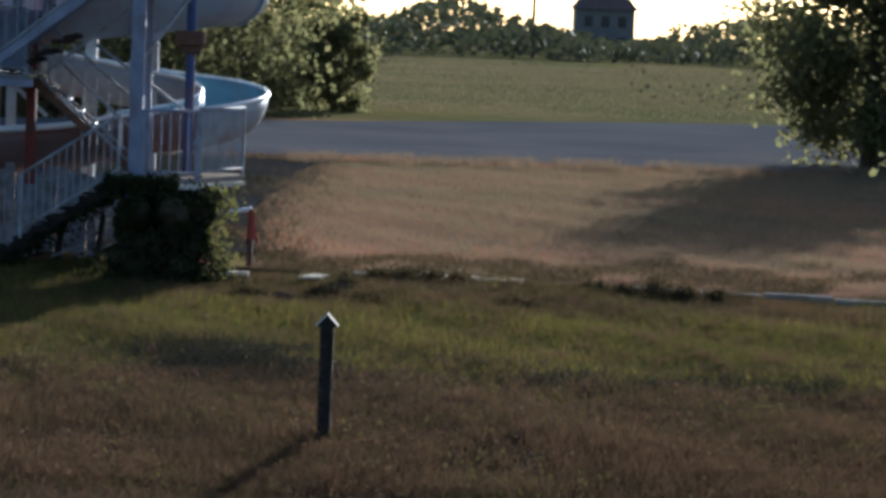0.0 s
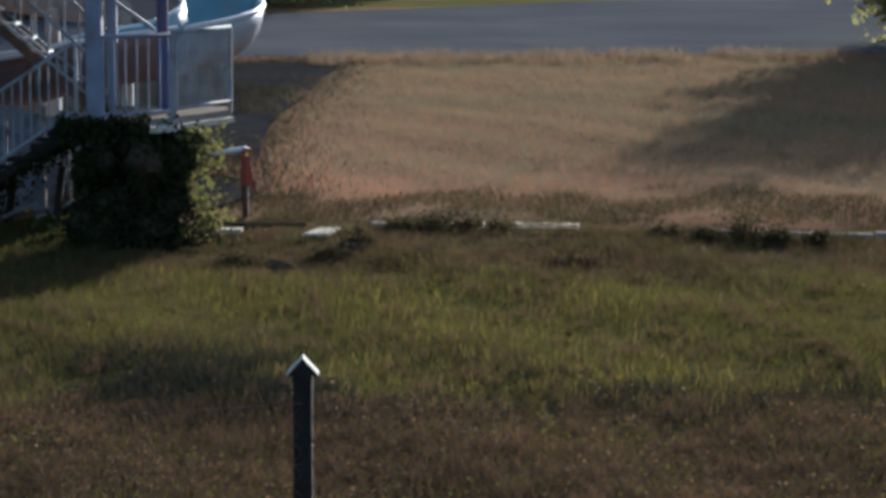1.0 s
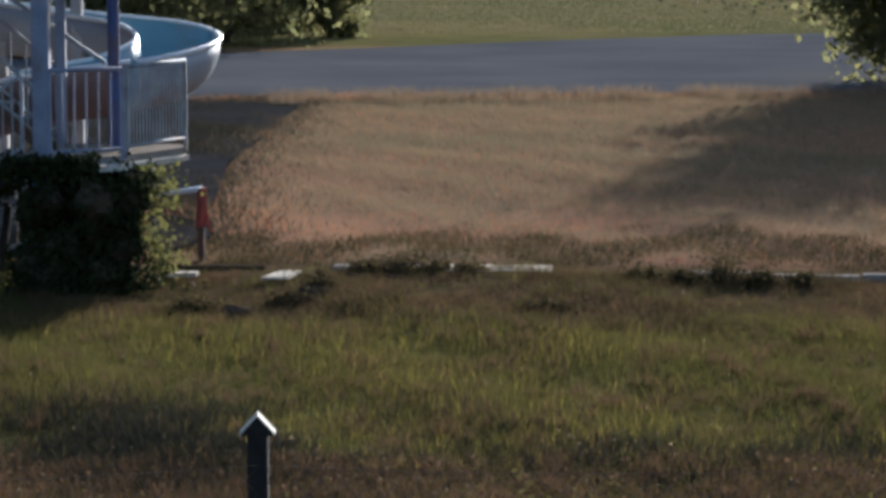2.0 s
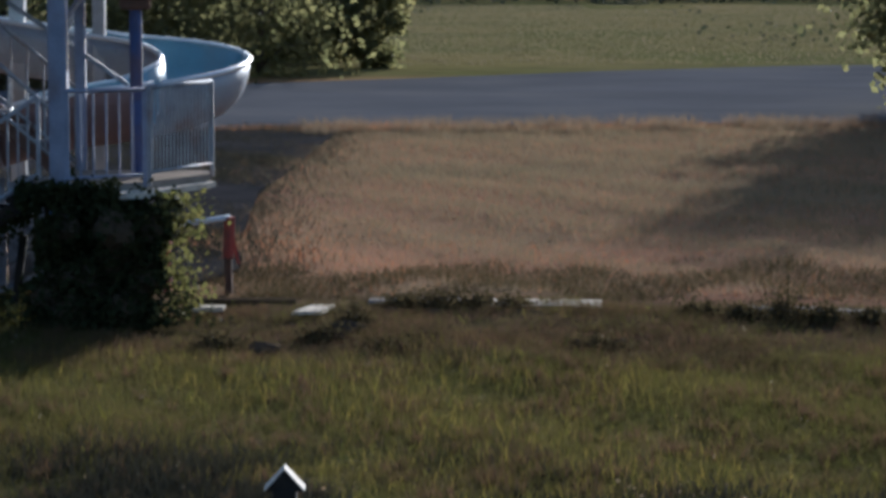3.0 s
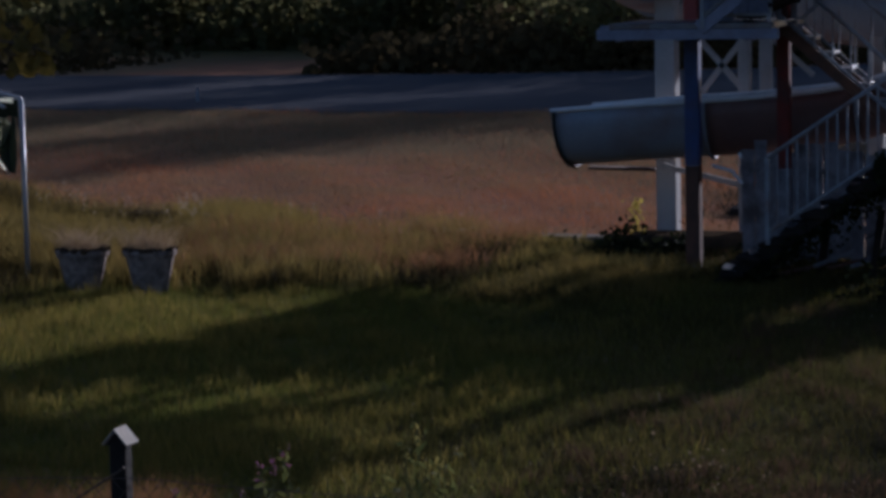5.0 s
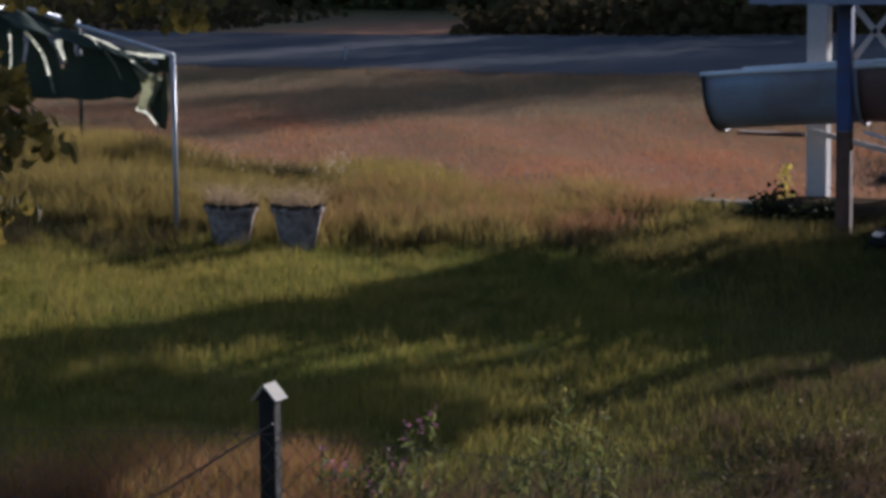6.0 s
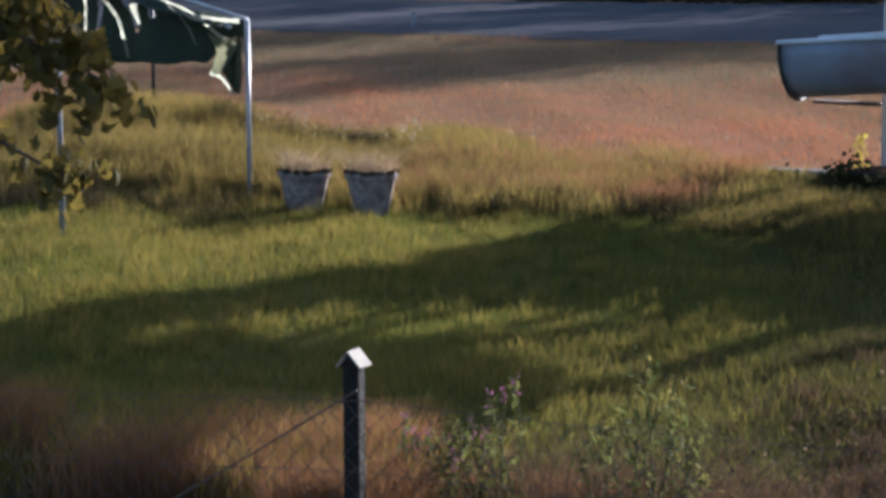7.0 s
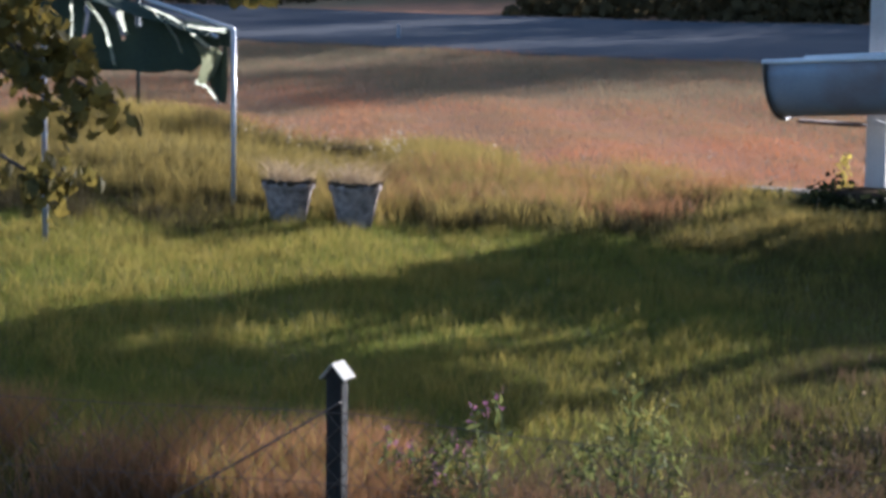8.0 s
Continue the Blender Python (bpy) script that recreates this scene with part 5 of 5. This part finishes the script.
worn = rs.uniform(0, 1, len(lawn_xy)) < np.clip((lawn_xy[:, 0] + 8.5 + 0.8 * np.sin(lawn_xy[:, 1] * 1.1) + 0.5 * np.sin(lawn_xy[:, 0] * 2.3 + lawn_xy[:, 1])) / 3.5, 0, 0.93)
grass("lawn_grass", lawn_xy[~worn], 0.085, 0.0085, 0.55, M_GRASS, "uneven green lawn grass with dry tips")
grass("lawn_grass", lawn_xy[worn], 0.08, 0.0085, 0.6, M_DULL, "dull olive lawn grass, thin and worn")
grass("lawn_grass", keep(scatter(-17, -6, 27.6, 31.4, 60000), soft(-17.5, -9.3, 27.8, 31.6)), 0.15, 0.01, 0.5, M_TALL, "yellowing grass along the edging")
# Duller grass colour stands for the shade of the tall growth here.
grass("lawn_grass", keep(scatter(-10.5, -4.5, 27.4, 31.2, 50000), soft(-10.4, -4.4, 27.4, 31.4)), 0.11, 0.009, 0.6, M_DULL, "short grass at the tower foot, dulled for shade")
grass("long_grass", keep(keep(patchy(scatter(-17, 8, 16.5, 27.5, 150000), 0.9, 0.1), bare), lambda x, y: np.clip((-4 - x) / 5, 0.15, 1)), 0.14, 0.008, 0.5, M_TALL, "patches of long yellowing grass")
grass("long_grass", keep(patchy(scatter(-21.5, -12.6, 24.6, 34, 120000), 1.7, -0.2, 1.0), lambda x, y: soft(-21.5, -13.0, 25.0, 34)(x, y) * np.where((x > -15.2) & (y < 26.5), 0.08, 1.0)), 0.25, 0.009, 0.5, M_GOLD, "long yellow grass on the bank by the canopy", 0.5, True)
grass("long_grass", keep(patchy(scatter(-14.5, -9.0, 26.3, 31.3, 55000), 1.7, -0.2, 1.0), soft(-14.5, -9.2, 26.8, 31.6)), 0.24, 0.009, 0.5, M_GOLD, "long yellow grass behind the planters", 0.5, True)
# These tufts take the dull colour for the same shade.
grass("bank_grass", keep(patchy(scatter(-10.5, -4.6, 24.4, 28.6, 40000), 2.3, 0.15), soft(-10.5, -4.6, 24.4, 28.8)), 0.16, 0.007, 0.6, M_DULL, "tufts in front of the tower, dulled for shade", 0.5, True)
grass("dry_grass", patchy(scatter(-11, -4, 12.0, 14.4, 50000), 1.3, -0.3, 2.0), 0.12, 0.007, 0.8, M_DRY, "thin dry brown grass by the fence")
grass("dry_grass", patchy(scatter(-4.2, 6, 10.3, 17.2, 120000), 1.3, -0.25, 2.0), 0.12, 0.007, 0.8, M_SERE, "thin withered grass by the fence")
grass("tall_dry_grass", patchy(keep(scatter(-11, -6.3, 12.6, 14.2, 90000), soft(-11.5, -6.5, 12.2, 14.3, 0.5)), 2.1, -0.1, 1.0), 0.4, 0.005, 0.5, M_DRY, "stand of tall reddish dry grass by the fence", 0.55, True)
grass("tall_dry_grass", np.stack([rs.normal(-5.0, 0.9, 2600), rs.normal(13.9, 0.4, 2600)], 1), 0.38, 0.0045, 0.6, M_SERE, "tall yellowing grass by the fence", 0.45, True)
meadow_xy = keep(keep(scatter(-34, 18, 29.4, 66, 540000), before_road), off_shade)
tan = rs.uniform(0, 1, len(meadow_xy)) < np.clip(np.maximum((meadow_xy[:, 0] + 9 + 1.5 * np.sin(meadow_xy[:, 1] * 0.5)) / 8, (meadow_xy[:, 1] - 41 + 1.5 * np.sin(meadow_xy[:, 0] * 0.6)) / 6), 0.1, 0.85)
grass("meadow_grass", meadow_xy[~tan], 0.08, 0.014, 0.7, M_FIELDGRASS, "short reddish dry meadow grass")
grass("meadow_grass", meadow_xy[tan], 0.08, 0.014, 0.7, M_TAN, "short tan dry meadow grass")
grass("meadow_grass", keep(keep(scatter(-34, 18, 30, 66, 260000), before_road), lambda x, y: off_shade(x, y) * np.clip(np.clip((x + 5) / 8, 0, 0.75) + (y - 39 + 2 * np.sin(x * 0.4) + 1.5 * np.sin(x * 0.9 + y * 0.6)) / 9, 0, 1)), 0.1, 0.016, 0.7, M_OLIVE, "greyish olive grass of the meadow towards the road")
def tufts(x0, x1, y0, y1, n, k, r):
    """Points in n small clumps of k each."""
    c = np.repeat(scatter(x0, x1, y0, y1, n), k, axis=0)
    return c + rs.normal(size=c.shape) * r * np.repeat(rs.uniform(0.5, 1.5, n), k)[:, None]


grass("tussocks", keep(tufts(-5.5, 8, 14.5, 26.5, 700, 34, 0.07), bare), 0.13, 0.007, 0.7, M_SERE, "withered tussocks in the worn lawn", 0.5, True)
grass("tussocks", tufts(-16, -6.5, 14.5, 26.5, 700, 34, 0.07), 0.15, 0.007, 0.7, M_TALL, "scattered tussocks of longer grass in the lawn", 0.5, True)
grass("tussocks", tufts(-16, 8, 14.5, 28, 420, 34, 0.08), 0.11, 0.008, 0.8, M_DULL, "dark low weed clumps in the lawn", 0.5)
grass("tussocks", tufts(-4.5, 6, 10.5, 17.0, 600, 34, 0.06), 0.16, 0.006, 0.7, M_SERE, "withered brown tussocks by the fence", 0.5, True)
grass("tussocks", tufts(-4, 8, 24, 28.4, 260, 40, 0.09), 0.13, 0.008, 0.8, M_BRUSH, "dark brown weed clumps on the trodden soil", 0.5)
grass("tussocks", tufts(-20.5, -10.3, 26.2, 31.6, 400, 60, 0.11), 0.34, 0.008, 0.6, M_GOLD, "tall golden tussocks on the bank", 0.5, True)
grass("tussocks", tufts(-20.5, -8.5, 26.4, 31.0, 420, 50, 0.12), 0.15, 0.012, 0.8, M_DULL, "low dull green clumps at the foot of the bank", 0.5)
grass("tussocks", tufts(-20.0, -13.9, 24.4, 30.5, 240, 70, 0.16), 0.2, 0.01, 0.8, M_BRUSH, "dark brown withered clumps on the bank", 0.5, True)
grass("tussocks", tufts(-12.2, -9.4, 26.6, 30.0, 120, 70, 0.16), 0.22, 0.01, 0.8, M_BRUSH, "dark brown withered clumps behind the planters", 0.5, True)
grass("tussocks", tufts(-10.3, -6.4, 12.8, 14.0, 70, 24, 0.1), 0.5, 0.0045, 0.6, M_TALL, "pale dry stalks in clumps by the fence", 0.5, True)
grass("tussocks", tufts(-10.3, -5.9, 12.8, 14.0, 80, 40, 0.1), 0.24, 0.008, 0.7, M_DULL, "dark green clumps between the dry stalks", 0.5, True)
grass("tussocks", tufts(-14.2, -9.6, 27.2, 31.2, 230, 55, 0.12), 0.3, 0.008, 0.6, M_DRY, "brown withered tussocks beside the planters", 0.5, True)
# Dark blades soften the edge of the painted tree shade.
grass("shade_blades", keep(scatter(-10.5, -0.2, 29.6, 62.4, 145000), lambda x, y: 1 - off_shade(x, y)), 0.11, 0.02, 0.7, M_SHADEWEED, "dark low blades thickening the painted tree shade")


def seed_heads(xy, h, label):
    """Thin stalks with a pale tuft on each."""
    z = ground_z(xy[:, 0], xy[:, 1])
    hh = h * rs.uniform(0.6, 1.2, len(xy))
    k = 4
    c = np.repeat(np.stack([xy[:, 0], xy[:, 1], z + hh], 1), k, axis=0) + rs.normal(size=(len(xy) * k, 3)) * np.array([0.015, 0.015, 0.05])
    tagged(leaves("seed_heads", c, 0.03 if h > 0.3 else 0.016, M_SEED), label, "seed heads", kind="stuff")
    grass("seed_stalks", xy, h * 0.9, 0.006, 0.05, M_TALL, "thin dry stalks under the seed heads")


seed_heads(np.concatenate([tufts(-17.3, -14.6, 30.6, 31.8, 12, 6, 0.1), scatter(-14.6, -9.0, 30.6, 31.6, 14)]), 0.5, "pale seed heads along the edging")
seed_heads(scatter(-9, 7, 15, 27, 40), 0.2, "scattered pale seed heads in the lawn")
grass("road_verge", patchy(keep(keep(scatter(-34, 18, 54.0, 66.5, 60000), before_road), lambda x, y: y > np.interp(x, [p[0] for p in near], [p[1] for p in near]) - 2.0), 0.5, -0.1), 0.16, 0.014, 0.5, M_FIELDGRASS, "long grass on the road verge")
grass("near_dry_grass", patchy(scatter(-6, 6, 9.0, 13.6, 60000), 1.1, -0.25, 1.0), 0.09, 0.006, 0.8, M_SERE, "thin dry grass this side of the fence")
grass("dark_blades", patchy(np.concatenate([np.stack([rs.normal(-1.7, 1.3, 20000), rs.normal(17.9, 0.9, 20000)], 1), np.stack([rs.normal(3.0, 1.3, 6000), rs.normal(17.4, 0.5, 6000)], 1)]), 1.9, -0.05, 4.0), 0.12, 0.018, 0.7, M_SHADEWEED, "dark low blades in patches past the fence", 0.5)
grass("pasture_grass", keep(scatter(-50, 90, 92, 300, 150000), lambda x, y: (y > 104 + 0.2 * np.maximum(x, 0)) & ~((np.abs(x - 20.5) < 6) & (y > 270))), 0.09, 0.09, 1.2, M_OLIVE, "rough grass of the far pasture")
grass("near_green_grass", patchy(scatter(-6, 6, 9.0, 13.6, 50000), 1.7, 0.0, 3.0), 0.08, 0.006, 0.7, M_DULL, "thin green grass this side of the fence")
grass("kerb_grass", keep(patchy(scatter(-4.2, 8, 23.8, 28.3, 60000), 1.9, -0.15, 2.5), lambda x, y: np.where((x > -2.0) & (x < -1.0) & (y > 26.6), 0.05, 1.0)), 0.09, 0.006, 0.7, M_SERE, "withered brown grass on the trodden soil")
for label, material, cut, seed, n in [("withered broad leaves and weed litter by the fence", M_SERE, 0.0, 1.0, 16000), ("low green weed leaves by the fence", M_DULL, 0.1, 4.0, 14000), ("dark brown weed leaves by the fence", M_BRUSH, 0.1, 7.0, 9000)]:
    xy = patchy(scatter(-5, 6, 10.0, 17.2, n), 2.4, cut, seed)
    z = ground_z(xy[:, 0], xy[:, 1]) + np.abs(rs.normal(0, 0.06, len(xy))) + 0.01
    tagged(leaves("weed_litter", np.column_stack([xy, z]), 0.038, material), label, "weeds", kind="stuff")
vx = rs.uniform(-3.5, 18, 170)
vc = np.repeat(np.stack([vx, np.interp(vx, [p[0] for p in near], [p[1] for p in near]) - rs.uniform(0.1, 2.2, 170) ** 1.5 * 0.9], 1), 40, axis=0)
grass("verge_tufts", vc + rs.normal(size=vc.shape) * 0.22, 0.26, 0.016, 0.7, M_TAN, "pale dry tufts along the road verge", 0.6, True)
xy = patchy(scatter(-5, 6, 11.0, 18.2, 7000), 3.1, 0.25, 2.0)
tagged(leaves("straw_litter", np.column_stack([xy, ground_z(xy[:, 0], xy[:, 1]) + np.abs(rs.normal(0, 0.05, len(xy))) + 0.02]), 0.028, M_TAN), "pale straw and leaf litter in the brown grass", "litter", kind="stuff")
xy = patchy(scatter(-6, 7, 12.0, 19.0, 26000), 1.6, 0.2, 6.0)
grass("dark_blades", xy, 0.09, 0.016, 0.8, M_BRUSH, "dark low weeds among the withered grass", 0.5)
grass("tussocks", tufts(-9.0, -6.8, 25.6, 28.2, 100, 46, 0.17), 0.2, 0.007, 0.8, M_GOLD, "tan dry tufts before the tower", 0.6, True)
grass("kerb_weeds", keep(scatter(-3.4, 8.5, 28.6, 33.6, 30000), soft(-3.0, 8.0, 28.9, 32.6)), 0.1, 0.014, 0.8, M_BRUSH, "dull brown low weeds behind the kerb", 0.5)
grass("tussocks", tufts(-18.0, -15.1, 31.2, 31.7, 46, 40, 0.1), 0.38, 0.01, 0.7, M_BRUSH, "dark withered tufts hanging over the mossy edging", 0.5, True)
grass("tussocks", tufts(-17.6, -14.4, 31.0, 31.8, 26, 30, 0.09), 0.44, 0.007, 0.6, M_GOLD, "pale dry tufts along the mossy edging", 0.5, True)
